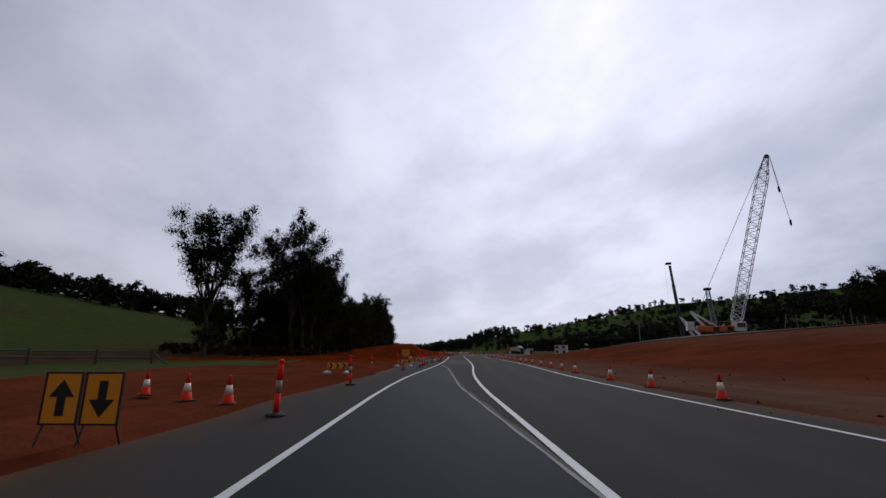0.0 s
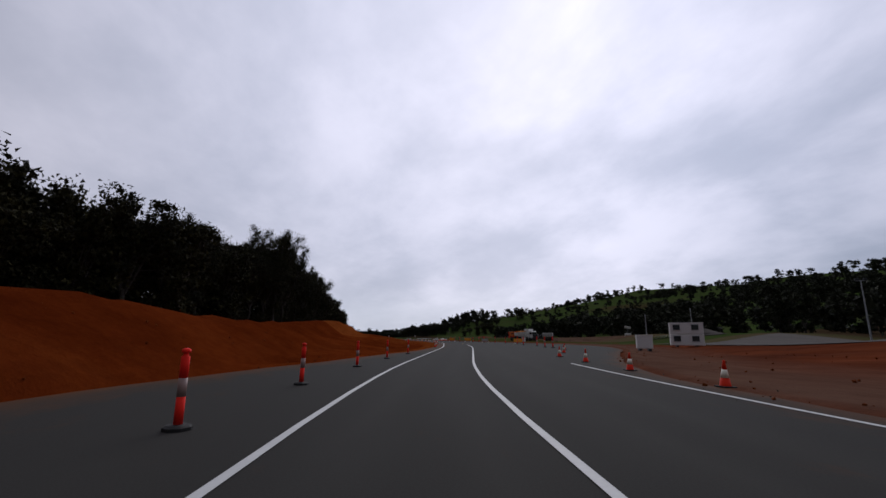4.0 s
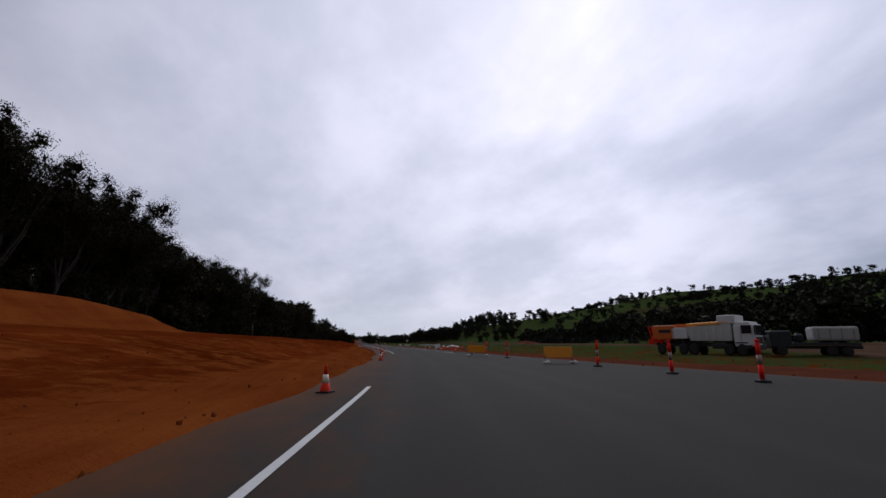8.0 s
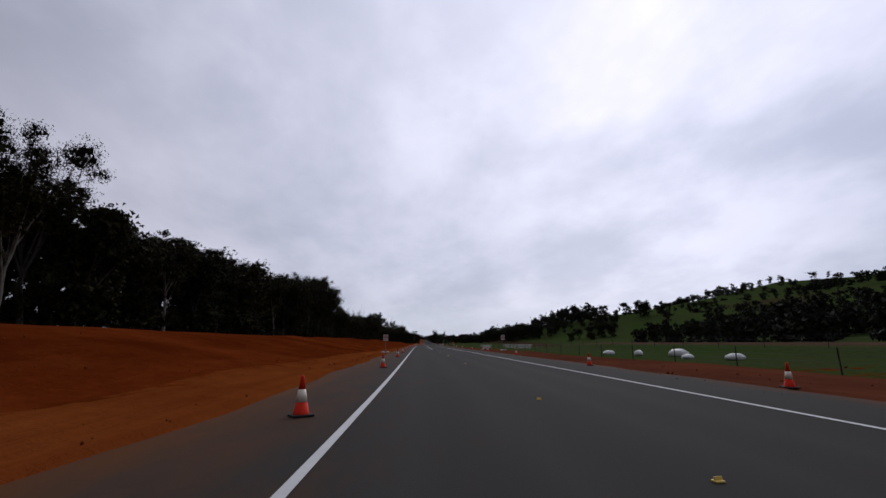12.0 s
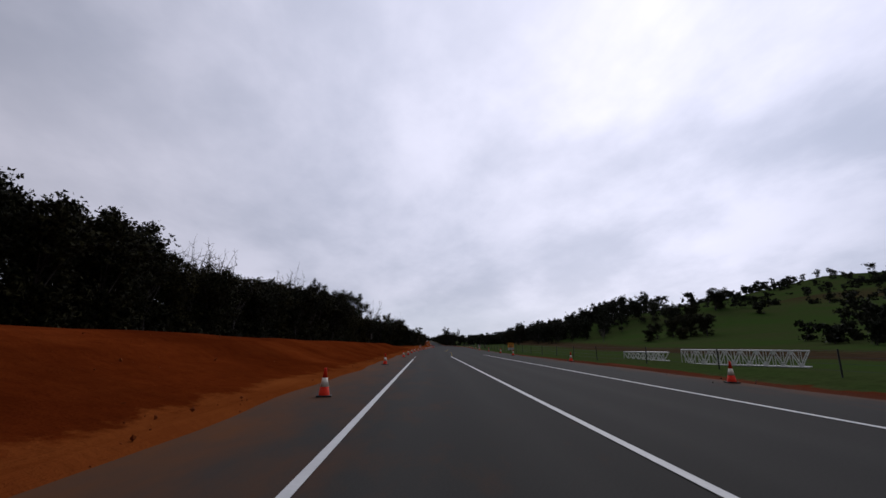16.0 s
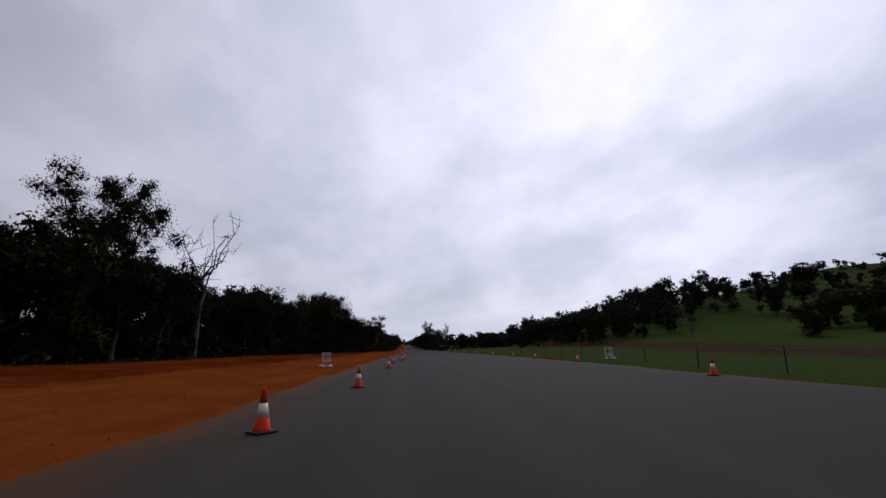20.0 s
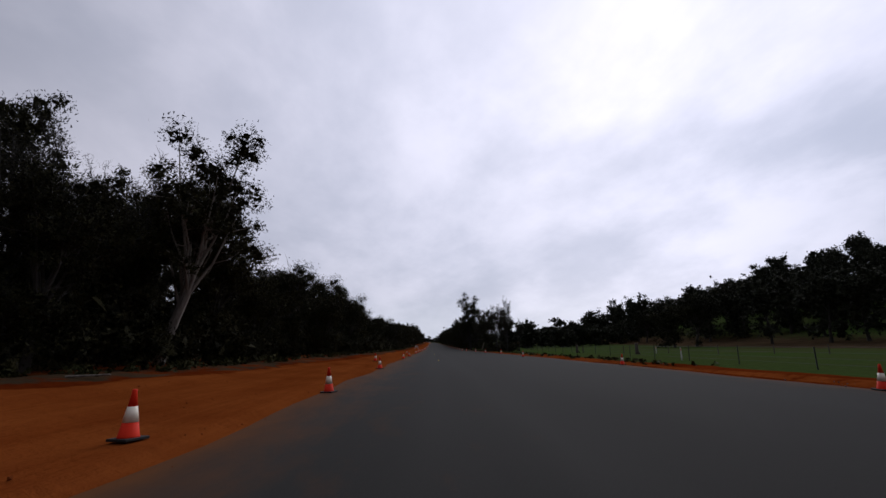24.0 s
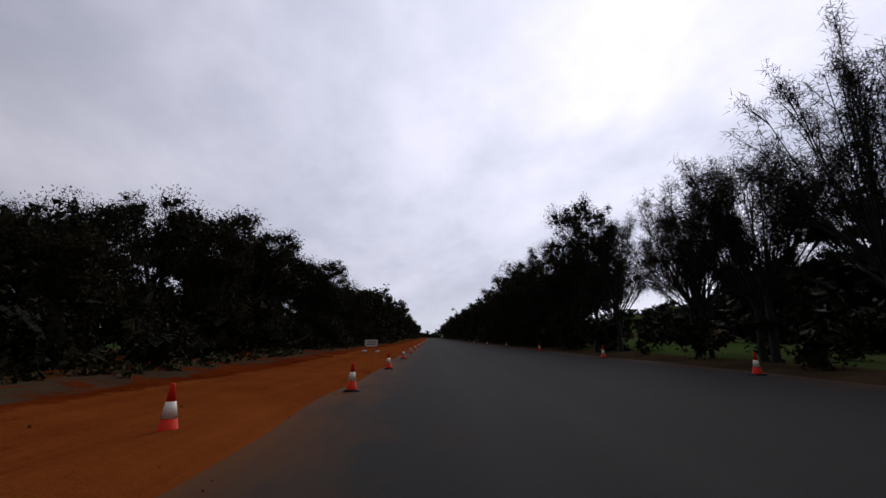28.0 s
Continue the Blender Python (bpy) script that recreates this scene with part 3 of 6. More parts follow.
def thing(name, label, category, group="", at=None):
    e = new(name)
    e.empty_display_size = 0.2
    tagged(e, label, category, group)
    if at is not None:
        e.matrix_basis = at
    return e


def on_ground(x, y, turn=0.0, tilt=(0, 0), s=1.0, sink=0.0):
    inside = seal_left(y) - 0.3 < x < seal_right(y) + 0.3
    z = float(road_z(y)) if inside else float(ground_z(x, y))
    return pose(x, y, z - sink, tilt[0], tilt[1], turn) @ Matrix.Scale(s, 4)


rnd = random.Random(11)


# ---- trees ----
def limb_mesh(branches, seg=7):
    """Tapered limbs: each a list of (point, radius)."""
    verts, faces = [], []
    for br in branches:
        base = len(verts)
        for i, (p, r) in enumerate(br):
            q = (br[min(i + 1, len(br) - 1)][0] - br[max(i - 1, 0)][0]).normalized()
            u = q.orthogonal().normalized()
            v = q.cross(u)
            for k in range(seg):
                a = 2 * math.pi * k / seg
                verts.append(tuple(p + (u * math.cos(a) + v * math.sin(a)) * r))
        for i in range(len(br) - 1):
            for k in range(seg):
                a, b = base + i * seg + k, base + i * seg + (k + 1) % seg
                faces.append((a, b, b + seg, a + seg))
    return verts, faces


OCTA = np.array([(1, 0, 0), (-1, 0, 0), (0, 1, 0), (0, -1, 0), (0, 0, 1), (0, 0, -1)], float)
OCTA_F = np.array([(0, 2, 4), (2, 1, 4), (1, 3, 4), (3, 0, 4), (2, 0, 5), (1, 2, 5), (3, 1, 5), (0, 3, 5)])


def leaf_cloud(rs, centres, radii, per, size, droop=0.0, thin=0.42, core=0.0, flat=0.78):
    """Leaf sprays in ragged, uneven clumps; a dense crown also has large inner sprays that close its heart to the light."""
    V, Fc = [], []
    n = 0
    for c, r, k in zip(centres, radii, per):
        axes = np.array([1.0, 1.0, flat]) * rs.uniform(0.72, 1.3, 3)
        fill = 0 if not core else 12
        d = rs.normal(0, 1, (k + fill, 3))
        d /= np.linalg.norm(d, axis=1)[:, None]
        rad = r * rs.uniform(0.06, 1.0, k + fill) ** 0.5 * (1 + 0.13 * rs.normal(0, 1, k + fill))
        rad[k:] *= 0.5
        p = np.array(c) + d * rad[:, None] * axes
        a = rs.normal(0, 1, (k + fill, 3))
        a[:, 2] -= droop
        a /= np.linalg.norm(a, axis=1)[:, None]
        b = np.cross(a, rs.normal(0, 1, (k + fill, 3)))
        b /= np.linalg.norm(b, axis=1)[:, None]
        s = size * rs.uniform(0.55, 1.4, k + fill)[:, None]
        w = np.full((k + fill, 1), thin)
        s[k:] = r * core * rs.uniform(0.5, 1.0, (fill, 1))
        w[k:] = 0.75
        q = np.stack([p - a * s, p + a * s * 0.7 + b * s * w, p + a * s * 0.7 - b * s * w], 1).reshape(-1, 3)
        V.append(q)
        i = np.arange(k + fill) * 3 + n
        Fc.append(np.stack([i, i + 1, i + 2], 1))
        n += 3 * (k + fill)
    return np.concatenate(V), np.concatenate(Fc)


def grow(rs, height, lean, spread, fork, n_limbs, trunk_r, crook=0.10, least=0.55):
    """A forked gum: trunk, limbs, twigs; returns branches and the tips that carry leaves."""
    branches, tips = [], []
    top = Vector((lean[0], lean[1], height * fork))
    tr = []
    for i in range(7):
        t = i / 6
        wob_ = Vector((rs.normal(0, 0.12), rs.normal(0, 0.12), 0)) * (t * height * 0.12)
        tr.append((top * t + wob_, trunk_r * (1.25 - 0.75 * t) if i else trunk_r * 1.6))
    branches.append(tr)
    for k in range(n_limbs):
        t = rs.uniform(0.45, 1.0) if k else 1.0
        i = min(5, int(t * 6))
        p = tr[i][0].lerp(tr[i + 1][0], t * 6 - i) if t < 1 else tr[6][0]
        ang = k * 2.4 + rs.uniform(-0.5, 0.5)
        reach = spread * rs.uniform(0.45, 1.0)
        rise = (height - p.z) * rs.uniform(least, 0.98)
        end = p + Vector((math.cos(ang) * reach, math.sin(ang) * reach, rise))
        br = []
        for j in range(6):
            s = j / 5
            q = p.lerp(end, s) + Vector((0, 0, -reach * 0.18 * math.sin(math.pi * s))) + Vector(rs.normal(0, crook, 3)) * s * reach * 0.5
            br.append((q, max(0.012, trunk_r * 0.5 * (1 - 0.85 * s))))
        branches.append(br)
        tips.append((br[-1][0], 1.0))
        for j in (2, 3, 4):
            if rs.uniform() < 0.85:
                q = br[j][0]
                e = q + Vector((rs.normal(0, 1) * spread * 0.30, rs.normal(0, 1) * spread * 0.30, abs(rs.normal(0, 1)) * spread * 0.26))
                branches.append([(q, trunk_r * 0.18), (q.lerp(e, 0.5) + Vector(rs.normal(0, 0.12, 3)), trunk_r * 0.11), (e, 0.012)])
                tips.append((e, 0.8))
    return branches, tips


def tree_data(seed, height, spread, fork, n_limbs, trunk_r, leafy, clump=1.15, density=70, size=0.26, lean=(0, 0), droop=0.6, low=0, thin=0.42, core=0.7, rise=0.55):
    rs = np.random.RandomState(seed)
    br, tips = grow(rs, height, lean, spread, fork, n_limbs, trunk_r, 0.10 if leafy else 0.34, rise)
    v, f = limb_mesh(br, 5) if density > 20 else limb_mesh(br[:8], 4) if density > 2 else limb_mesh(br[:3], 3)
    if not leafy:
        for p, _ in list(tips):
            for _ in range(3):
                e = p + Vector(rs.normal(0, 0.16, 3)) * spread + Vector((0, 0, 0.10 * spread))
                q = p.lerp(e, 0.5) + Vector(rs.normal(0, 0.09, 3))
                br.append([(p, 0.03), (q, 0.02), (e, 0.008)])
        v, f = limb_mesh(br, 5)
        return np.array(v), np.array(f), None, None
    cs, rad, per = [], [], []

    def tuft(p, r):
        cs.append(np.array(p))
        rad.append(r)
        per.append(max(4, int(density * r * r)))

    # domed pads of leaves at the twig ends, smaller ones inwards along the limbs
    for p, k in tips:
        tuft(np.array(p) + rs.normal(0, 0.22, 3) * clump, clump * k * rs.uniform(0.62, 1.15))
        if density > 5:
            tuft(np.array(p) + rs.normal(0, 0.4, 3) * clump, clump * k * rs.uniform(0.35, 0.75))
    if density > 5:
        for b in br[1:]:
            if len(b) == 6:
                for j in (3, 4):
                    tuft(np.array(b[j][0]) + rs.normal(0, 0.35, 3) * clump + np.array([0, 0, 0.25 * clump]), clump * rs.uniform(0.45, 0.85))
    for _ in range(low):
        a, d = rs.uniform(0, 6.28), rs.uniform(0.1, 0.8) * spread
        tuft((math.cos(a) * d, math.sin(a) * d, rs.uniform(0.8, height * fork)), clump * rs.uniform(0.7, 1.2))
    V, Fc = leaf_cloud(rs, cs, rad, per, size, droop, thin, core)
    return np.array(v), np.array(f), V, Fc


def sheoak_data(seed, height, spread, fork, leaders, trunk_r, needles):
    """A sheoak: straight leaders fan out from the stem to a domed crown and end in hanging brushes of needles."""
    rs = np.random.RandomState(seed)
    br, brushes = [], []
    top = Vector((rs.normal(0, 0.12), rs.normal(0, 0.12), height * fork))
    br.append([(top * t + Vector((0.06 * math.sin(6 * t), 0, 0)), trunk_r * (1.3 - 0.55 * t)) for t in (0, 0.25, 0.5, 0.75, 1.0)])
    low = height * (fork + 0.08)
    for k in range(leaders):
        ang, tilt = k * 2.4 + rs.uniform(-0.3, 0.3), radians(78) * math.sqrt(rs.uniform(0.02, 1.0))
        out = spread * math.sin(tilt) * rs.uniform(0.8, 1.05)
        end = Vector((math.cos(ang) * out, math.sin(ang) * out, low + (height - low) * math.cos(tilt) ** 0.7 * rs.uniform(0.86, 1.0)))
        start = top * rs.uniform(0.72, 1.0)
        run = end - start
        sag = run.length * 0.10 * math.sin(tilt)
        r = trunk_r * rs.uniform(0.26, 0.42)
        pts = [(start + run * t + Vector((0, 0, -sag * math.sin(math.pi * t))) + Vector(rs.normal(0, 0.03, 3)) * t, max(0.012, r * (1 - 0.8 * t))) for t in (0, 0.25, 0.5, 0.75, 1.0)]
        br.append(pts)
        brushes.append((pts[4][0], run.normalized()))
        for _ in range(6):
            t = rs.uniform(0.42, 0.97)
            i = min(3, int(t * 4))
            p = pts[i][0].lerp(pts[i + 1][0], t * 4 - i)
            way = (run.normalized() + Vector(rs.normal(0, 0.33, 3)) + Vector((0, 0, 0.15))).normalized()
            e = p + way * height * rs.uniform(0.07, 0.16)
            br.append([(p, 0.02), (p.lerp(e, 0.5), 0.014), (e, 0.007)])
            brushes += [(p.lerp(e, 0.55), way), (e, way)]
    v, f = limb_mesh(br, 5)
    V, Fc, n = [], [], 0
    for p, way in brushes:
        k = int(needles * rs.uniform(0.5, 1.5))
        a = rs.normal(0, 0.5, (k, 3)) + np.array(way) * 0.55
        a[:, 2] -= rs.uniform(0.0, 0.8, k)
        a /= np.linalg.norm(a, axis=1)[:, None]
        b = np.cross(a, rs.normal(0, 1, (k, 3)))
        b /= np.linalg.norm(b, axis=1)[:, None]
        o = np.array(p) + rs.normal(0, 0.016, (k, 3)) * height
        s = rs.uniform(0.16, 0.38, (k, 1))
        V.append(np.stack([o - b * 0.012, o + b * 0.012, o + a * s], 1).reshape(-1, 3))
        i = np.arange(k) * 3 + n
        Fc.append(np.stack([i, i + 1, i + 2], 1))
        n += 3 * k
    return np.array(v), np.array(f), np.concatenate(V), np.concatenate(Fc)


GROUPS = "roadside woodland trees"
STOCK = {}


def stock(key, name, label, leaf_mat, bark_mat, *shape, **more):
    STOCK[key] = [name, label, leaf_mat, bark_mat, tree_data(shape[0], *shape[1:6], leaf_mat is not None, *shape[6:], **more), []]


A_, B_, C_ = "tall gum tree, dark leaves in ragged clumps over bare trunk", "gum tree with wide dark crown and forked trunk", "slender pale-barked gum tree with open dark crown"
D_, E_ = "dense bushy gum tree, foliage almost to the ground", "dense olive-green tree, foliage down to the scrub"
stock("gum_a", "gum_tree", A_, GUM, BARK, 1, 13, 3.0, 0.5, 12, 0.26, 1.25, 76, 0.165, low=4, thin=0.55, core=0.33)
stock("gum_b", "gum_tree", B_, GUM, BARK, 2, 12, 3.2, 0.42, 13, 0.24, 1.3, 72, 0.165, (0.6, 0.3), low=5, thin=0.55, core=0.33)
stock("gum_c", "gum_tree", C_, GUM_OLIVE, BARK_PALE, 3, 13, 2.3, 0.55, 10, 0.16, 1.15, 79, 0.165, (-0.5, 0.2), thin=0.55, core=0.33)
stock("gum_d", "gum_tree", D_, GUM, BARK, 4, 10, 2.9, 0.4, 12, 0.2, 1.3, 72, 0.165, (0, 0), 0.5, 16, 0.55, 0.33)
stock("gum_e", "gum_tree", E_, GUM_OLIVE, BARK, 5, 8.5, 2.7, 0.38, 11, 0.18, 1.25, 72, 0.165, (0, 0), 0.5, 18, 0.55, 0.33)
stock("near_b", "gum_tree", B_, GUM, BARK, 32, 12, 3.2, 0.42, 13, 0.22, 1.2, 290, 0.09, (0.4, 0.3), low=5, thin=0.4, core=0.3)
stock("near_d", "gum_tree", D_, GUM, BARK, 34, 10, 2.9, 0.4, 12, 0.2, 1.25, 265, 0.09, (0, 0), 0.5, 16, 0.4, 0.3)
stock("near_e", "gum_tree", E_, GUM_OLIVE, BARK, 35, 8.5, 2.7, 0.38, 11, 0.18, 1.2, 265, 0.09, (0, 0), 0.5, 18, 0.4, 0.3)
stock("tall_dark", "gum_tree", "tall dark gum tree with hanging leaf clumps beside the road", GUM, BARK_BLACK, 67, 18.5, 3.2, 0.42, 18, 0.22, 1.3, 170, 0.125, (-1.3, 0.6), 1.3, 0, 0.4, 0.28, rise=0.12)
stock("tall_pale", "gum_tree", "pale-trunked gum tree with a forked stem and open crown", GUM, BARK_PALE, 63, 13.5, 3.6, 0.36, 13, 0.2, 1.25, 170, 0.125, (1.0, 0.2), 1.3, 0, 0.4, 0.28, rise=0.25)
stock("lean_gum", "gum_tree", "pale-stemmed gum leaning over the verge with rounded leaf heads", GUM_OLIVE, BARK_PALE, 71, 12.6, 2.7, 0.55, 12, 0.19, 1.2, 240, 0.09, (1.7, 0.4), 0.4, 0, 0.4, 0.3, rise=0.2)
SHEOAK_LABEL = "thin sheoak with upswept branches and wispy needles"
for key_, seed_ in (("sheoak", 6), ("sheoak_b", 16)):
    STOCK[key_] = ["sheoak_tree", SHEOAK_LABEL, SHEOAK, BARK_BLACK, sheoak_data(seed_, 9, 3.3, 0.34, 26, 0.14, 46), []]
STOCK["sheoak_slim"] = ["sheoak_tree", "slim upright sheoak with sparse feathery twigs", SHEOAK, BARK_BLACK, sheoak_data(26, 9, 1.3, 0.42, 10, 0.10, 34), []]
stock("dead_big", "dead_tree", "tall dead tree with bare crooked limbs over the scrub", None, BARK_DEAD, 17, 12, 3.3, 0.56, 7, 0.24)
stock("dead", "dead_tree", "dead leafless tree with bare grey branches", None, BARK_DEAD, 7, 12, 3.4, 0.5, 13, 0.26)
for k_ in range(4):
    stock("mid_%s" % "abcd"[k_], "gum_tree", "", GUM, BARK, 40 + k_, 11, 3.0, 0.42, 7, 0.2, 1.75, 11.0, 0.28, (0, 0), 0.4, 6, 0.7, 0.36)
    stock("far_%s" % "abcd"[k_], "gum_tree", "", GUM, BARK, 20 + k_, 8.0, 2.7, 0.26, 5, 0.25, 2.0, 4.2, 0.42, (0, 0), 0.3, 3, 0.75, 0.55)
MID = ["mid_a", "mid_b", "mid_c", "mid_d"]


def stand(x, y, h, turn=None, wide=None):
    turn = rnd.uniform(0, 360) if turn is None else turn
    w = wide or h * rnd.uniform(0.88, 1.12)
    return pose(x, y, float(ground_z(x, y)) - 0.15, rnd.uniform(-3, 3), rnd.uniform(-3, 3), turn) @ Matrix.Diagonal((w, w, h, 1))


def plant(key, x, y, h=1.0, turn=None, wide=None, label=""):
    """One tree that can be told apart, with its trunk and crown as parts."""
    name, lab, leaf, wood, (tv, tf, cv, cf), made = STOCK[key]
    m = stand(x, y, h, turn, wide)
    if not made:
        t = thing(name, lab, "tree", GROUPS)
        mesh_object("trunk", tv, tf, [wood], parent=t)
        if leaf:
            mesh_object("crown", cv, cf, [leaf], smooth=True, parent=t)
        made.append(t)
    else:
        t = copy_thing(made[0], Matrix())
    t.matrix_basis = m
    if label:
        t["label"] = label
    return t


def thicket(name, label, rows, category="woodland", leaf=None):
    """Trees too many to tell apart, joined into one object."""
    V, Fc, slots, n = [], [], [], 0
    for key, m in rows:
        tv, tf, cv, cf = STOCK[key][4]
        a = np.array(m)
        for v, f, s in ((tv, tf, 1), (cv, cf, 0)):
            if v is None:
                continue
            V.append(v @ a[:3, :3].T + a[:3, 3])
            f = f if f.shape[1] == 3 else np.concatenate([f[:, :3], f[:, [0, 2, 3]]])
            Fc.append(f + n)
            slots += [s] * len(f)
            n += len(v)
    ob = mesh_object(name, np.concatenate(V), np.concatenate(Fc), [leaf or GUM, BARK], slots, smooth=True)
    return tagged(ob, label, category, kind="stuff")


def scrub(name, label, spots, mat, seed, per, size, category="scrub"):
    """Low bushes: spots of (x, y, height over ground, radius)."""
    rs = np.random.RandomState(seed)
    c = [(x, y, float(ground_z(x, y)) + z) for x, y, z, r in spots]
    V, Fc = leaf_cloud(rs, c, [s[3] for s in spots], [max(6, int(per * s[3] * s[3])) for s in spots], size, 0.2, 0.5, 0.0 if mat == GRASS else 0.55)
    ob = mesh_object(name, V, Fc, [mat], smooth=True)
    return tagged(ob, label, category, kind="stuff")


def reach(key):
    """Height of a stock tree at its plain size."""
    tv, tf, cv, cf = STOCK[key][4]
    return float((tv if cv is None else cv)[:, 2].max())


# height over the road of the tree tops along the wood's edge, and of those behind
top_front = table([(96, 20), (119, 20), (124, 16.9), (130, 17), (149, 19), (165, 19.5), (200, 22), (212, 25), (224, 27.5), (250, 26.5), (266, 25.5), (272, 23.5), (299, 20.8), (317, 21.5),
                   (324, 19), (332, 16.8), (356, 19.5), (360, 17.5), (368, 19.5), (380, 19), (425, 20), (445, 23), (470, 22), (474, 14.5), (494, 17.5), (503, 14.5), (509, 13.5),
                   (525, 15.2), (563, 16.7), (590, 19.5), (603, 22), (612, 20), (617, 16.5), (622, 15), (640, 14.5), (660, 14.5), (671, 13), (692, 16), (698, 12.4), (712, 15.5), (726, 18.5), (735, 14)])
top_back = table([(96, 19), (130, 19), (143, 19), (167, 22), (200, 24), (212, 27), (255, 27), (300, 25.5), (314, 24), (322, 24.5), (330, 21.5), (347, 18.8), (360, 20.5), (392, 21),
                  (440, 23), (476, 23), (482, 16), (494, 18), (506, 19), (518, 15.5), (557, 18.5), (596, 19.5), (615, 21), (628, 20), (635, 15.5), (645, 16), (668, 16), (675, 15), (685, 14.5), (700, 16.5),
                  (704, 13.3), (715, 16), (735, 20)])
height_late = table([(732, 1.25), (737, 0.62), (742, 0.62), (746, 0.8), (762, 0.86), (775, 0.8), (795, 0.78), (812, 0.8), (825, 0.64), (845, 0.66), (856, 0.64), (864, 0.7), (878, 0.7),
                     (880, 0.72), (887, 0.62), (897, 0.62), (901, 0.74), (907, 0.92), (925, 0.9), (960, 1.0), (1400, 0.95)])


def woodland_left():
    back = []
    y = 98.0
    while y < 1330:
        e = float(wood_left(y))
        x, yy = e - rnd.uniform(0.5, 4.5), y + rnd.uniform(-1.5, 1.5)
        xb, yb = e - rnd.uniform(6, 12), y + rnd.uniform(-2, 2)
        if y < 735:
            up = max(8.0, float(top_front(yy)) - float(ground_z(x, yy))) * rnd.uniform(0.84, 1.02)
            fine = up > 17
            k = rnd.choice(["near_b", "near_b", "near_d"] if fine else ["gum_a", "gum_b", "gum_c", "gum_d", "gum_e"] if y < 420 else ["gum_b", "gum_d", "gum_d", "gum_e", "gum_e", "gum_a"])
            plant(k, x, yy, up / reach(k), None, min(up, 19) / reach(k) * rnd.uniform(0.9, 1.15))
            if y > 100:
                up = max(8.0, float(top_back(yb)) - float(ground_z(xb, yb))) * rnd.uniform(0.82, 0.98)
                k = rnd.choice(["near_b", "near_d"] if up > 17 else ["gum_b", "gum_d", "gum_e"])
                plant(k, xb, yb, up / reach(k), None, min(up, 18) / reach(k) * rnd.uniform(0.9, 1.15))
                if rnd.random() < 0.6:
                    k = rnd.choice(MID)
                    back.append((k, stand(e - rnd.uniform(13, 25), y + rnd.uniform(-2, 2), up / reach(k) * rnd.uniform(0.65, 0.85))))
        else:
            h = float(height_late(y)) * float(np.interp(y, [860, 885], [1.15, 1.03])) * rnd.uniform(0.72, 1.15)
            if y > 960:
                back.append((rnd.choice(MID), stand(x, y, h)))
                back.append((rnd.choice(MID), stand(xb, y + 3, h * 1.1)))
            else:
                plant(rnd.choice(["near_d", "near_e"]), x, yy, h)
                plant(rnd.choice(["near_d", "near_e"]), xb, yb, h * rnd.uniform(0.95, 1.25))
        y += rnd.uniform(4.8, 7.0) if y < 960 else rnd.uniform(6, 9)
    thicket("woodland", "dark gum woodland in deep shade behind the front trees", back)


woodland_left()
# single trees that stand out over the rest
for key, x, y, h, w in [("near_b", -26, 78, 2.05, 1.75), ("near_b", -14.3, 91, 2.22, 1.8), ("near_b", -11, 93, 1.7, 1.5), ("near_d", -10, 99, 1.95, 1.5), ("near_b", -8.8, 103, 1.45, 1.1), ("near_d", -4, 115, 1.2, 1.2), ("near_b", 15.6, 347, 1.62, 1.35), ("near_b", 3.5, 209, 1.95, 1.7), ("near_b", 0.5, 217, 2.0, 1.8),
                        ("near_b", 15.1, 654.8, 1.98, 1.75), ("near_b", 17.3, 453, 1.72, 1.75), ("near_b", 21.5, 564.6, 1.3, 1.1), ("near_b", 36.5, 804, 0.98, 1.1), ("near_d", 34.6, 770, 1.22, 1.35), ("near_b", 19.5, 769.7, 1.85, 1.7)]:
    plant(key, x, y, h, None, w)
for x, y, h, w in [(-12.6, 92.5, 1.95, 1.3), (14, 519, 1.3, 1.0), (13, 529, 1.4, 1.1), (15, 565, 1.58, 1.15), (16, 596, 1.45, 1.1), (24, 700, 1.05, 0.9), (40, 790, 0.85, 0.7),
                   (14, 470, 1.6, 1.0), (16, 615, 1.25, 1.0), (12, 400, 1.25, 0.8), (11, 296, 1.2, 0.9)]:
    plant("dead", x, y, h, None, w)
plant("lean_gum", 43.2, 760.0, 1.0, 0, 1.0)
plant("lean_gum", 42.6, 761.2, 0.9, 75, 0.9)
for x, y, h in [(38.5, 757, 1.3), (36.5, 759, 1.4), (39.5, 763, 1.25), (35, 764, 1.35), (37, 753, 1.2)]:
    plant("sheoak_slim", x, y, h, None, 1.2, "thin-stemmed tree with a sparse feathery top")
plant("dead", 28.8, 783.8, 1.8, None, 1.2)
plant("dead_big", 23.6, 667.3, 1.75, 40, 1.5)


def woodland_right():
    back = []
    y = 896.0
    while y < 1330:
        e = float(seal_right(y)) + 2.6
        far = y > 985
        k = rnd.choice(["near_e", "sheoak", "sheoak_b"]) if y > 925 else rnd.choice(["sheoak", "sheoak_b"])
        h = rnd.uniform(0.9, 1.15)
        if far:
            back.append((rnd.choice(MID), stand(e + rnd.uniform(0, 3), y, h)))
        else:
            plant(k, e + rnd.uniform(0, 3), y, h)
        if y > 932:
            back.append((rnd.choice(MID), stand(e + rnd.uniform(6, 12), y + rnd.uniform(-2, 2), rnd.uniform(0.75, 1.0))))
        y += rnd.uniform(4.0, 6.0) if not far else rnd.uniform(6, 9)
    thicket("woodland", "dark trees behind the sheoaks along the road", back)


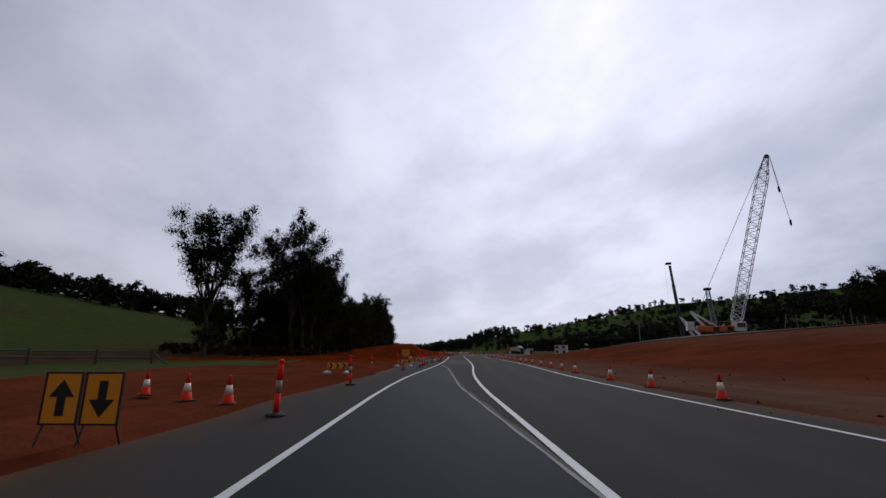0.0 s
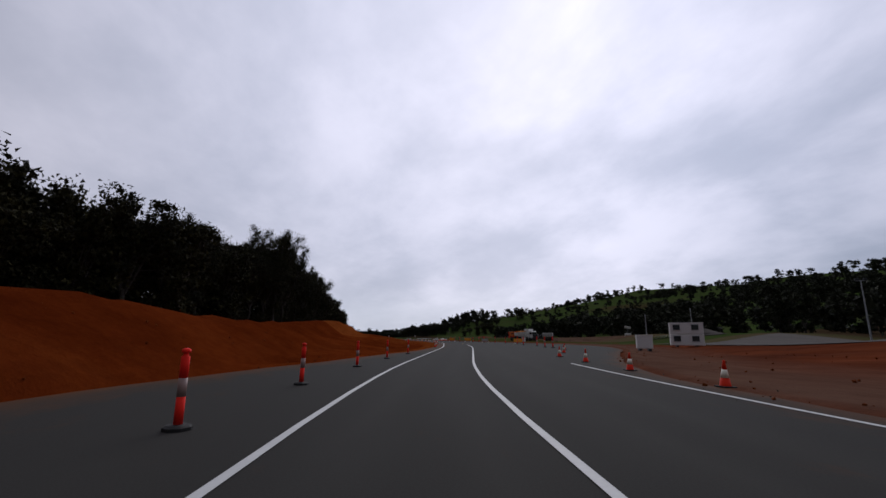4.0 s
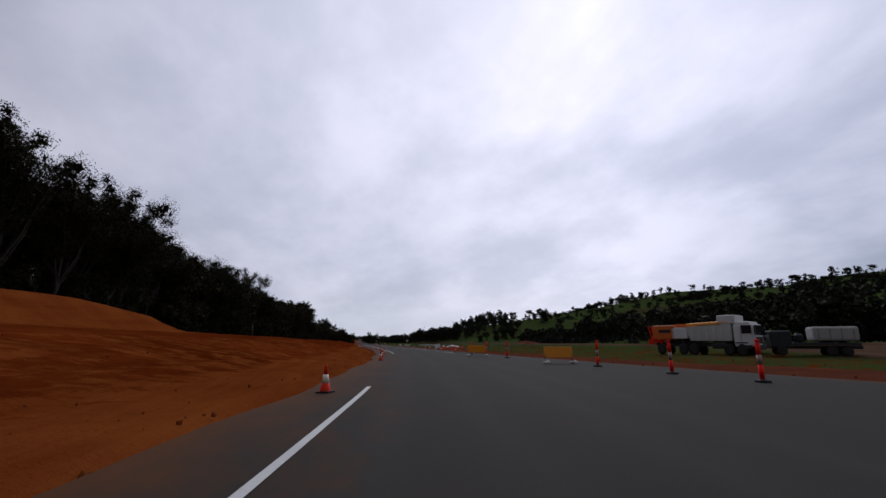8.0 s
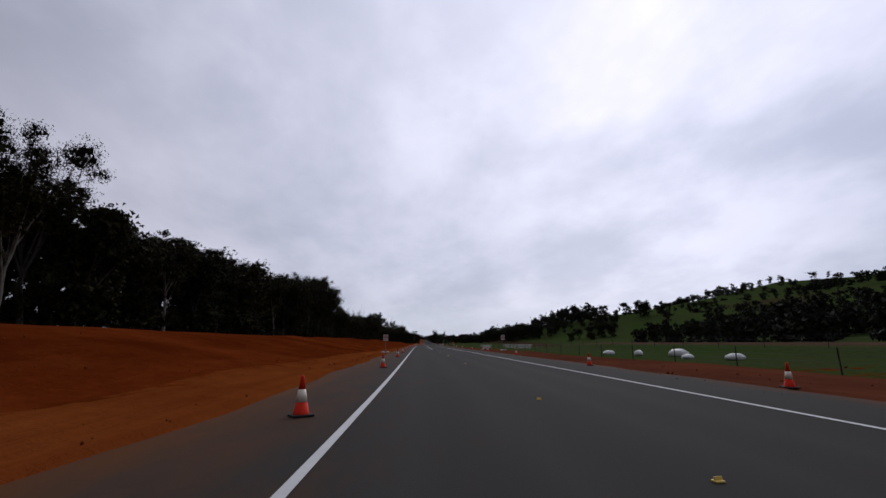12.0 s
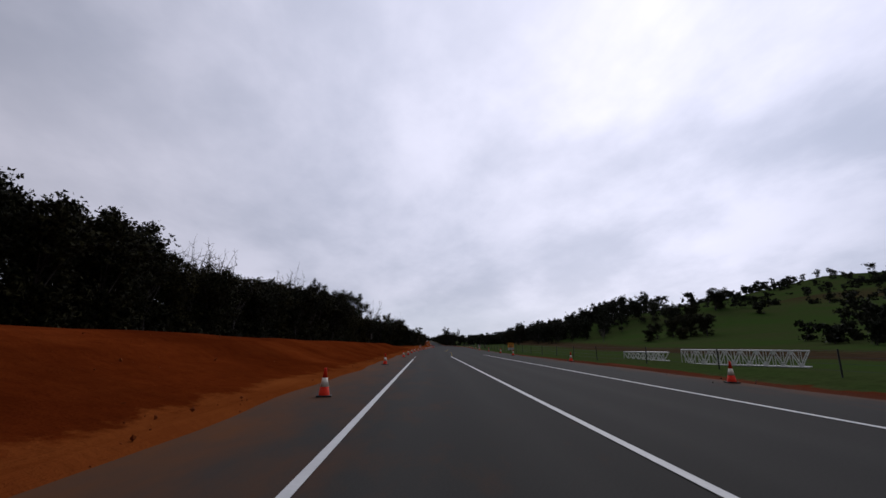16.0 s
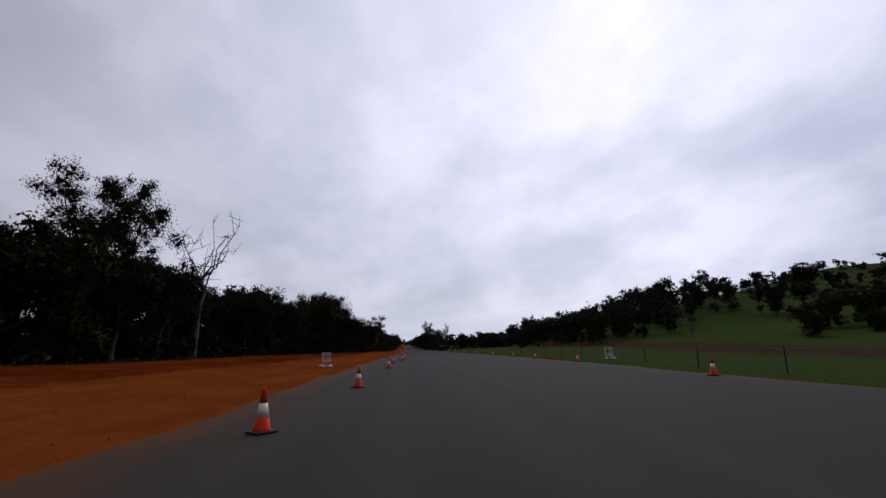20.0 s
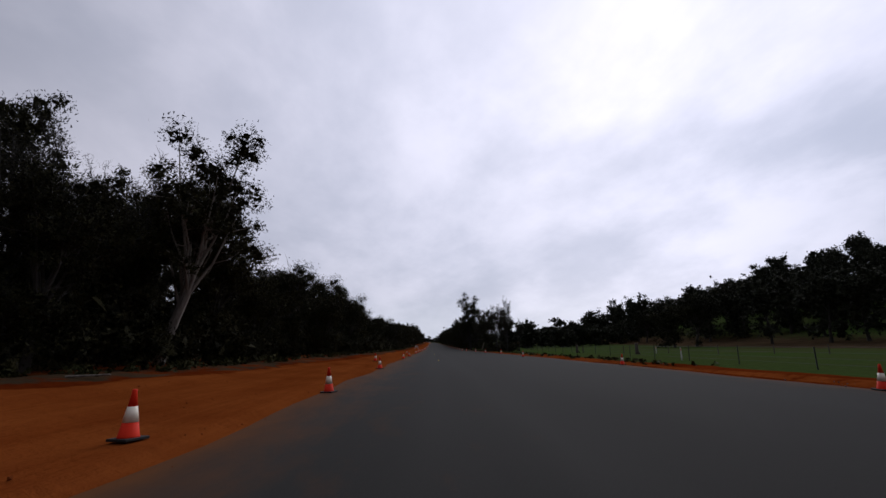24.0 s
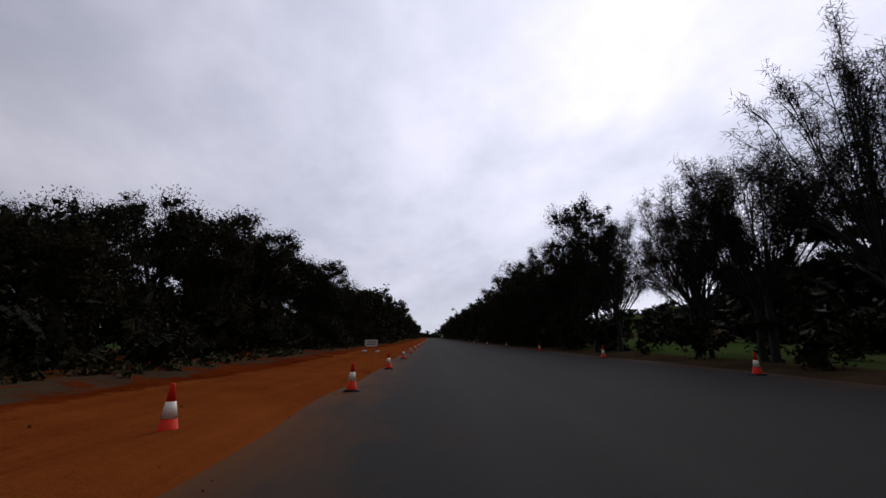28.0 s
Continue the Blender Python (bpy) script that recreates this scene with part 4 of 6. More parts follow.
woodland_right()
plant("tall_dark", 69.2, 878.4, 0.96, 60, 0.95)
plant("tall_pale", 73.2, 884.6, 1.05, 0, 1.05)
for key, x, y, h, w in [("sheoak", 72.6, 869.4, 1.22, 1.15), ("sheoak_b", 76.9, 872.0, 1.35, 1.25), ("near_e", 72.4, 864.1, 0.55, 0.6),
                        ("sheoak_b", 71.9, 841.8, 1.2, 1.05), ("sheoak_slim", 72.0, 829.0, 0.98, 0.75), ("sheoak_slim", 74.6, 829.6, 0.76, 0.6), ("sheoak_slim", 80.0, 878.0, 1.83, 1.3),
                        ("sheoak", 70.4, 894.5, 1.25, 1.1), ("sheoak_b", 70.3, 899.5, 1.1, 1.1), ("sheoak", 71, 906, 1.08, 1.1), ("near_b", 69.4, 917, 1.05, 0.85),]:
    plant(key, x, y, h, None, w)
# paddock trees
for key, x, y, h, w in [("gum_b", 215, 764, 1.0, 1.5), ("gum_d", 202, 748, 0.9, 1.4), ("gum_b", 284, 835, 1.5, 2.0), ("gum_a", 172, 904, 1.6, 2.0), ("gum_b", 165, 912, 1.5, 2.0), ("gum_d", 182, 890, 1.7, 2.2),
                        ("gum_a", 190, 935, 1.6, 2.2), ("gum_b", 173, 952, 1.6, 2.0), ("gum_d", 205, 950, 1.5, 2.2), ("gum_b", 150, 930, 1.2, 1.6), ("dead", 190, 800, 0.9, 0.9), ("gum_d", 160, 1010, 1.6, 2.4),
                        ("gum_b", 200, 198, 1.6, 1.7), ("gum_b", 200, 142, 2.5, 2.3), ("gum_d", 215, 137, 2.75, 2.3), ("gum_b", 185, 139, 1.8, 1.9), ("gum_d", 201, 302, 1.2, 1.4),
                        ("gum_d", 237, 760, 1.5, 1.9), ("gum_b", 244, 752, 1.3, 1.7), ("gum_d", 229, 769, 1.35, 1.8), ("gum_d", 250, 766, 1.45, 1.8), ("gum_b", 241, 776, 1.4, 1.8), ("gum_e", 221, 742, 0.9, 1.4),
                        ("gum_d", 128, 868, 1.2, 1.6), ("gum_b", 137, 872, 1.4, 1.6), ("gum_b", 349, 899, 2.0, 3.0), ("gum_d", 365, 915, 1.8, 3.0)]:
    plant(key, x, y, h, None, w)


def far_trees():
    rows = []
    fk = ["far_a", "far_b", "far_c", "far_d"]
    # the wooded foot of the hill
    for _ in range(300):
        y = rnd.uniform(-120, 640)
        x = rnd.uniform(135, 215) + max(0, y - 420) * 0.35
        rows.append((rnd.choice(fk), stand(x, y, rnd.uniform(0.8, 1.5), None, rnd.uniform(0.9, 1.5))))
    for _ in range(170):
        y = rnd.uniform(900, 1900)
        x = rnd.uniform(120, 330)
        rows.append((rnd.choice(fk), stand(x, y, rnd.uniform(0.9, 1.6), None, rnd.uniform(1.1, 2.0))))
    for _ in range(90):
        y = rnd.uniform(835, 1040)
        rows.append((rnd.choice(MID), stand(rnd.uniform(150, 290), y, rnd.uniform(1.2, 2.1), None, rnd.uniform(1.3, 2.0))))
    # the wood beyond the last paddock
    for _ in range(90):
        y = rnd.uniform(905, 1080)
        x = 56 + (y - 845) * rnd.uniform(0.42, 0.95)
        rows.append((rnd.choice(fk), stand(x, y, rnd.uniform(0.7, 1.3), None, rnd.uniform(0.9, 1.5))))
    # groves on the slope, each of trees that stand close, with open pasture between
    for _ in range(190):
        gy = rnd.uniform(-100, 2600)
        gx = rnd.uniform(220, 1080)
        low = gx < 760 and gy < 800
        if not low and rnd.random() < 0.45:
            continue
        n = rnd.randint(4, 15) if low else rnd.randint(1, 8)
        sp = rnd.uniform(14, 55)
        for _ in range(n):
            s = rnd.uniform(1.2, 2.4)
            rows.append((rnd.choice(fk), stand(gx + rnd.gauss(0, sp), gy + rnd.gauss(0, sp * 1.6), s, None, s * rnd.uniform(0.9, 1.3))))
    # thick along the crest, with gaps
    y = -250.0
    while y < 3600:
        n = rnd.choice([0, 2, 3, 5, 6, 7])
        for _ in range(n):
            s = rnd.uniform(1.8, 3.3)
            rows.append((rnd.choice(fk), stand(rnd.uniform(1010, 1260), y + rnd.uniform(-18, 18), s, None, s * rnd.uniform(0.85, 1.25))))
        y += rnd.uniform(16, 40)
    # wooded ridge far ahead and the hill behind the start
    for _ in range(240):
        y = rnd.uniform(1500, 4300)
        x = rnd.uniform(-500, 700)
        rows.append((rnd.choice(fk), stand(x, y, rnd.uniform(1.3, 2.2), None, rnd.uniform(2.0, 3.4))))
    for _ in range(150):
        a_, d_ = radians(rnd.uniform(-58, -17)), rnd.uniform(210, 270) if rnd.random() < 0.25 else rnd.uniform(235, 330)
        x, y = d_ * math.sin(a_), d_ * math.cos(a_)
        rows.append((rnd.choice(fk), stand(x, y, rnd.uniform(0.9, 1.4), None, rnd.uniform(1.0, 1.7))))
    thicket("hillside_trees", "dark scattered trees over green hills in the distance", rows, "woodland", HILL_HAZED)


far_trees()


def roadside_scrub():
    r = random.Random(5)
    a, b, c = [], [], []
    y = 99.0
    while y < 960:
        e = float(wood_left(y))
        for _ in range(2):
            a.append((e - r.uniform(-0.6, 4.5), y + r.uniform(-1, 1), r.uniform(0.3, 1.6), r.uniform(0.7, 1.3)))
        if y > 300:
            a.append((e - r.uniform(0.5, 4), y + r.uniform(-1, 1), r.uniform(1.2, 3.2), r.uniform(0.8, 1.4)))
        if 325 < y < 425 and r.random() < 0.7:
            y += 1.15
            continue
        b.append((e - r.uniform(6, 10), y, r.uniform(1.0, 4.5), r.uniform(1.3, 2.2)))
        if y > 96:
            b.append((e - r.uniform(10, 20), y, r.uniform(1.0, 5.0), r.uniform(1.6, 2.6)))
        y += 1.15
    scrub("roadside_scrub", "dark tangled scrub along the foot of the trees", [q for q in a if q[1] < 730], SCRUB, 8, 44, 0.2)
    scrub("roadside_scrub", "olive scrub and bushes beside the sandy verge", [q for q in a if q[1] >= 730], SCRUB, 18, 130, 0.11)
    scrub("woodland_understorey", "dark undergrowth filling the woodland", b, SCRUB, 9, 9, 0.5)
    for _ in range(260):
        y = r.uniform(889, 990)
        if 893 < y < 930 and r.random() < 0.6:
            continue
        c.append((float(seal_right(y)) + r.uniform(1.8, 9), y, r.uniform(0.2, 1.8), r.uniform(0.5, 1.2)))
    for _ in range(70):
        y = r.uniform(836, 856)
        c.append((float(seal_right(y)) + r.uniform(2.2, 8), y, r.uniform(0.3, 1.7), r.uniform(0.5, 1.1)))
    scrub("roadside_scrub", "low dark scrub under the roadside sheoaks", c, SCRUB, 10, 120, 0.11)
    g = []
    for _ in range(1500):
        y = r.uniform(585, 1000)
        e = float(wood_left(y))
        g.append((e + r.uniform(-1.5, 1.6), y, 0.08, r.uniform(0.15, 0.4)))
    for _ in range(250):
        y = r.uniform(765, 880)
        g.append((float(seal_right(y)) + r.uniform(1.4, 5), y, 0.06, r.uniform(0.12, 0.3)))
    dry = [(r.uniform(-34, -9), 0.0, r.uniform(0.3, 1.5), r.uniform(0.5, 1.2)) for _ in range(90)]
    dry = [(x, 84 + 0.42 * x + r.uniform(-3.5, 5) + 10, z, q) for x, _, z, q in dry]
    scrub("dry_scrub", "rust-brown dry scrub and litter under the first trees", dry, DRY, 14, 40, 0.16)
    scrub("grass_tufts", "dry tufts of grass along the verges", g, GRASS, 12, 220, 0.16, "grass")


roadside_scrub()
# darker, denser trees among and beyond the sheoaks
for key, x, y, h, w in [("near_e", 70, 926, 1.22, 1.05), ("near_b", 70.2, 934, 0.92, 1.0), ("near_e", 69.8, 943, 1.3, 1.1),
                        ("near_d", 70, 953, 1.12, 1.1), ("near_e", 70.4, 964, 1.35, 1.2), ("near_d", 70.2, 976, 1.15, 1.2)]:
    plant(key, x, y, h, None, w)
# trees closing two breaks in the left wood
for key, x, y, h, w in [("gum_b", 20.5, 704, 1.3, 1.3), ("gum_d", 19, 709, 1.4, 1.4), ("gum_d", 21.5, 682, 1.1, 1.2)]:
    plant(key, x, y, h, None, w)


# ---- traffic cones and bollards ----
def make_cone():
    e = thing("traffic_cone", "red traffic cone with a white reflective band and black base", "traffic cone", "cones along the roadworks")
    bm = box(bm_new(), 0, 0, 0.022, 0.38, 0.38, 0.04, None, 0.012)
    part("base", bm, RUBBER, e)
    part("lower_cone", lathe(bm_new(), [(0.150, 0.04), (0.140, 0.06), (0.104, 0.25)]), RED, e, "", True)
    part("reflective_band", lathe(bm_new(), [(0.106, 0.25), (0.066, 0.47)]), WHITE_BAND, e, "wide white reflective collar", True)
    part("tip", lathe(bm_new(), [(0.064, 0.47), (0.035, 0.66), (0.034, 0.70), (0.026, 0.712)]), RED, e, "", True)
    return e


def make_bollard():
    e = thing("bollard", "bright red plastic bollard with a grey reflective band", "bollard", "bollards along the roadworks")
    part("base", lathe(bm_new(), [(0.20, 0.0), (0.20, 0.05), (0.15, 0.075), (0.07, 0.08)], 8), RUBBER, e)
    part("post", lathe(bm_new(), [(0.062, 0.08), (0.060, 0.46)], 14), RED_POST, e, "", True)
    part("reflective_band", lathe(bm_new(), [(0.061, 0.46), (0.059, 0.72)], 14), GREY_BAND, e, "grey reflective sleeve", True)
    part("cap", lathe(bm_new(), [(0.060, 0.72), (0.058, 1.02), (0.035, 1.04), (0.035, 1.07), (0.062, 1.08), (0.062, 1.12), (0.03, 1.14)], 14), RED_POST, e, "", True)
    return e


cone = make_cone()


def put(ob, used, m):
    if not used:
        ob.matrix_basis = m
        used.append(1)
        return ob
    return copy_thing(ob, m)


cone_used, bollard_used = [], []


def put_cone(x, y):
    return put(cone, cone_used, on_ground(x, y, rnd.uniform(0, 360), (rnd.uniform(-2, 2), rnd.uniform(-2, 2))))


for x, y in [(-3.4, 12.4), (-4.7, 13.3), (-6.5, 15.1)]:
    put_cone(x, y)
for y in [11.3, 15.5, 19.8, 26.4, 30.5, 35, 40.5, 46.3, 51, 56, 61.8, 67.6, 73, 78.6, 84.6, 90.3, 95.6, 101.5, 107, 113, 119]:
    put_cone(float(line_left(y) + off_right(y)) + 1.15, y)
for x, y in [(34.3, 125.5), (38.6, 133), (43.2, 141.5), (32.2, 157.4), (34.4, 167), (36.2, 175.8), (40.3, 193.3), (42.7, 207), (44.5, 217.6), (47.3, 239.8), (47.9, 247.2), (48.9, 259.5),
             (49.4, 271.6), (50.1, 287.2), (50.2, 299.9), (50.2, 313.1), (50.3, 329), (50.1, 347), (49.8, 365), (49.5, 384), (49.1, 402), (48.9, 421.6), (48.8, 441), (48.8, 460.5),
             (48.6, 479), (48.9, 496), (48.9, 507), (48.9, 519), (49.0, 531), (49.5, 539.5), (49.8, 554), (50.3, 563), (50.8, 571.7), (51.1, 580.3), (51.6, 593), (52.1, 606.3),
             (52.8, 614.7), (53.3, 630.3), (53.4, 641.4), (54.1, 649.4), (54.3, 662), (54.3, 674), (54.2, 687), (54.0, 700), (53.8, 714), (53.5, 729), (52.1, 744.5), (53.5, 751.2),
             (53.4, 765.3), (51.3, 780.2), (53.5, 787.4), (53.5, 799.5), (52.3, 815.8), (53.6, 824.5), (53.6, 838.3), (53.7, 854), (54, 863), (54, 871.5), (52.4, 887.7), (54, 893),
             (54.2, 901.3), (54.3, 911), (54.3, 922), (54.3, 934), (54.4, 947), (54.4, 962), (54.5, 978), (54.5, 996), (54.6, 1016)]:
    put_cone(x, y)
for x, y in [(60.4, 271.6), (61.3, 287), (61.7, 302.2), (63.1, 317.5), (62.1, 330.6), (62.3, 352), (62.2, 372), (61.8, 390), (61.6, 408), (61.5, 424.2), (62.2, 443), (61.7, 463.7), (62.3, 482.7), (61.4, 501.3), (62.3, 516),
             (62.8, 533), (63.1, 551), (64.8, 575), (65.4, 589.2), (66.1, 602), (66.8, 615.8), (68.3, 634), (68.3, 646), (68.6, 657.1), (69, 673), (69.2, 692), (69.2, 712), (69.2, 733),
             (69.1, 750), (69.2, 767.4), (67.7, 792.5), (68.2, 813), (67.4, 828), (67.5, 849), (66.1, 860), (66.1, 876.5), (66.5, 895.5), (66.4, 908), (66.5, 924), (66.4, 942), (66.4, 962), (66.3, 985)]:
    put_cone(x, y)

bollard = make_bollard()
for x, y in [(-1.8, 10.0), (-0.6, 18.5), (0.3, 26.8), (2.6, 32.5), (4.5, 38.5), (5.1, 41.9), (5.7, 45), (6.4, 48.2), (7.6, 53), (7.0, 60.5), (9.5, 59.9), (10.2, 63.2), (10.9, 66.6), (12.0, 72), (13.1, 80.8),
             (13.8, 84.2), (14.6, 88.1), (15.4, 93.2), (16.2, 98.2), (17.2, 104), (18.4, 110), (20.2, 117.5), (22.3, 125), (24.8, 133), (11.3, 86.0), (6.0, 89.8),
             (46.6, 151), (47.0, 154.2), (50.2, 163.7), (51.6, 172.5), (55.1, 183.8), (57.9, 198.0), (58.3, 206.5), (59.2, 218.4), (59.1, 222.8), (59.1, 229), (58.9, 244),
             (59, 250.8), (59.3, 258)]:
    put(bollard, bollard_used, on_ground(x, y, rnd.uniform(0, 360), (rnd.uniform(-3, 3), rnd.uniform(-3, 3)), 1.3 if y > 150 else 1.0))


# ---- signs ----
def letters(text, size, mat, parent, m, name="lettering", align="CENTER", bold=0.0):
    """Raised lettering in the built-in font, as a mesh."""
    cu = bpy.data.curves.new("text", "FONT")
    cu.body, cu.size, cu.align_x, cu.align_y, cu.extrude, cu.offset = text, size, align, "CENTER", 0.003, bold
    tmp = bpy.data.objects.new("text", cu)
    scene.collection.objects.link(tmp)
    dg = bpy.context.evaluated_depsgraph_get()
    me = bpy.data.meshes.new_from_object(tmp.evaluated_get(dg))
    bpy.data.objects.remove(tmp)
    bpy.data.curves.remove(cu)
    me.materials.clear()
    me.materials.append(mat)
    ob = new(name, me)
    ob.parent = parent
    ob.matrix_basis = m
    return ob


def board(bm, x, z, w, h, t=0.03, y=0.0):
    return box(bm, x, y, z, w, t, h, None, 0.006)


def frame_legs(e, w, h, splay=0.28, mat=None):
    for sx in (-w / 2 + 0.06, w / 2 - 0.06):
        bm = rod(bm_new(), (sx, 0.03, h), (sx, -splay, 0.0), 0.014)
        part("front_leg", bm, mat or DARK_STEEL, e)
        part("back_leg", rod(bm_new(), (sx, 0.03, h), (sx, splay, 0.0), 0.014), mat or DARK_STEEL, e)


def sandbag(x, y, turn=0, s=1.0, mat=None):
    bm = bm_new()
    bmesh.ops.create_icosphere(bm, subdivisions=3, radius=1.0)
    rs = random.Random(int(x * 7 + y * 13))
    for v in bm.verts:
        v.co.x *= 0.24 * (1 + 0.25 * math.sin(v.co.y * 3 + x))
        v.co.y *= 0.15
        v.co.z = max(v.co.z, -0.55) * 0.14 * (1 + 0.3 * math.sin(v.co.x * 19)) + rs.uniform(-0.006, 0.006)
        v.co.z += 0.075
    e = thing("sandbag", "lumpy white sandbag lying on a sign leg", "sandbag", "sandbags on the sign stands")
    part("sack", bm, mat or SACK, e, "", True)
    part("neck", lathe(bm_new(), [(0.03, 0.0), (0.045, 0.05), (0.02, 0.10)], 8), mat or SACK, e, "", True).matrix_basis = pose(0.2, 0, 0.1, 0, 60, 0)
    e.matrix_basis = on_ground(x, y, turn, (0, 0), s)
    return e


def chevron_board(x, y, turn, w=1.15, h=0.32):
    e = thing("chevron_sign", "low yellow board with three black chevrons on short legs", "road sign", "chevron boards")
    b = part("panel", board(bm_new(), 0, 0.46, w, h), YELLOW, e)
    for k in range(3):
        cx = -w / 3 + k * w / 3
        bm = bm_new()
        d, t = h / 2 - 0.01, 0.13
        for sg in (1, -1):
            vs = [bm.verts.new(p) for p in ((cx - 0.12, -0.019, 0.46 + sg * d), (cx - 0.12 + t, -0.019, 0.46 + sg * d), (cx + t, -0.019, 0.46), (cx, -0.019, 0.46))]
            bm.faces.new(vs if sg < 0 else vs[::-1])
        part("chevron", bm, BLACK, b, "black chevron")
    frame_legs(e, w, 0.6)
    e.matrix_basis = on_ground(x, y, turn)
    c, s = math.cos(radians(turn)), math.sin(radians(turn))
    for sx in (-w / 2, w / 2):
        sandbag(x + sx * c + 0.2 * s, y + sx * s - 0.2 * c, turn + 60 + 40 * sx, 0.9)


for x, y, tn in [(-1.7, 27.8, -8), (3.2, 39.0, -14), (4.9, 46.8, -14), (8.8, 62.8, -12), (10.8, 71.6, -10)]:
    chevron_board(x, y, tn)


def two_way_sign():
    e = thing("two_way_sign", "pair of yellow sign panels with black up and down arrows", "road sign")
    for sx, up_ in ((-0.35, 1), (0.35, -1)):
        p = part("panel", board(bm_new(), sx, 0.75, 0.60, 0.80, 0.02), YELLOW, e)
        part("panel_frame", box(box(box(box(bm_new(), sx, 0, 1.16, 0.66, 0.035, 0.03), sx, 0, 0.34, 0.66, 0.035, 0.03), sx - 0.315, 0, 0.75, 0.03, 0.035, 0.8), sx + 0.315, 0, 0.75, 0.03, 0.035, 0.8), BLACK, p)
        bm = bm_new()
        pts = [(-0.075, -0.28), (0.075, -0.28), (0.075, 0.02), (0.22, 0.02), (0, 0.30), (-0.22, 0.02), (-0.075, 0.02)]
        bm.faces.new([bm.verts.new((sx + a, -0.016, 0.75 + up_ * b)) for a, b in (pts if up_ > 0 else pts[::-1])])
        part("arrow", bm, BLACK, p, "bold black arrow")
        for lx in (-0.25, 0.25):
            part("leg", rod(bm_new(), (sx + lx, 0.03, 0.4), (sx + lx, 0.22 if lx > 0 else -0.1, 0.0), 0.016), DARK_STEEL, e)
    e.matrix_basis = on_ground(-4.0, 7.4, -12, (0, 0), 0.86)


two_way_sign()


def text_sign(x, y, turn, rows, w, h, low=None, clear=0.35, label="", lowmat=None, tilt=0):
    """A yellow board on folding legs; rows of (words, size, height)."""
    e = thing("roadworks_sign", label, "road sign")
    top = clear + h + (low[0] if low else 0)
    p = part("panel", board(bm_new(), 0, top - h / 2, w, h - 0.03), YELLOW, e)
    for words, size, z in rows:
        letters(words, size, BLACK, p, pose(0, -0.018, top - h / 2 + z, 90, 0, 0), bold=0.012)
    if low:
        q = part("lower_panel", board(bm_new(), 0, clear + low[0] / 2, w, low[0] - 0.03), lowmat or YELLOW, e)
        letters(low[1], low[2], BLACK, q, pose(0, -0.018, clear + low[0] / 2, 90, 0, 0), bold=0.008)
    bm = bm_new()
    for sx in (-w / 2 - 0.02, w / 2 + 0.02):
        box(bm, sx, 0.0, clear + (top - clear) / 2, 0.03, 0.04, top - clear)
    for z in [clear, top] + ([clear + low[0]] if low else []):
        box(bm, 0, 0.0, z, w + 0.07, 0.04, 0.03)
    part("sign_frame", bm, BLACK, e)
    frame_legs(e, w, clear + 0.25, 0.35)
    e.matrix_basis = on_ground(x, y, turn, (tilt, 0))
    return e


text_sign(7.7, 90.7, 6, [("ROAD CLOSED", 0.19, -0.05)], 1.5, 0.88, (0.42, "ROADWORKS", 0.195), 0.34, "yellow road closed roadworks sign on stand beside red earth")
sandbag(8.5, 90.2, 20, 1.3)
sandbag(6.9, 90.5, 70, 0.8, RUBBER)
text_sign(68.7, 542.3, -8, [("NEW WORK", 0.185, 0.27), ("NO LINES", 0.185, 0.0), ("MARKED", 0.185, -0.27)], 1.2, 1.0, (0.45, "DO NOT OVERTAKE", 0.115), 0.14,
          "yellow new work no lines marked sign beside the grass verge", WHITE)


def plain_sign(x, y, turn, w, h, clear, mat, label, bars=0, tilt=0):
    e = thing("roadworks_sign", label, "road sign")
    p = part("panel", board(bm_new(), 0, clear + h / 2, w, h), mat, e)
    for k in range(bars):
        part("text_bar", box(bm_new(), 0, -0.018, clear + h * (k + 1) / (bars + 1), w * 0.7, 0.006, h * 0.12), BLACK, p, "dark bar of lettering")
    part("back_rail", box(bm_new(), 0, 0.03, clear + h / 2, 0.05, 0.03, h), DARK_STEEL, e)
    part("cross_rail", box(bm_new(), 0, 0.045, clear + h * 0.45, w, 0.02, 0.05), DARK_STEEL, e)
    frame_legs(e, w, clear + h * 0.4, 0.35)
    e.matrix_basis = on_ground(x, y, turn, (tilt, 0))
    sandbag(x - w / 2, y - 0.3, turn + 30)
    sandbag(x + w / 2, y - 0.3, turn - 30)
    return e


for x, y, tn in [(56.3, 186.3, -8), (58.6, 233.0, -10), (57.6, 249.5, -35)]:
    plain_sign(x, y, tn, 1.9, 0.7, 0.4, YELLOW, "plain yellow roadworks board on a low stand with sandbags")
plain_sign(56.6, 209.8, -5, 1.6, 0.6, 0.35, CONCRETE, "grey back of a roadworks board on a low stand")
plain_sign(64.2, 305.6, -8, 1.2, 0.85, 0.25, WHITE, "white sign board leaning on its dark frame by the trench", tilt=-8).matrix_basis @= pose(0, 0, 0, 0, -9, 0)


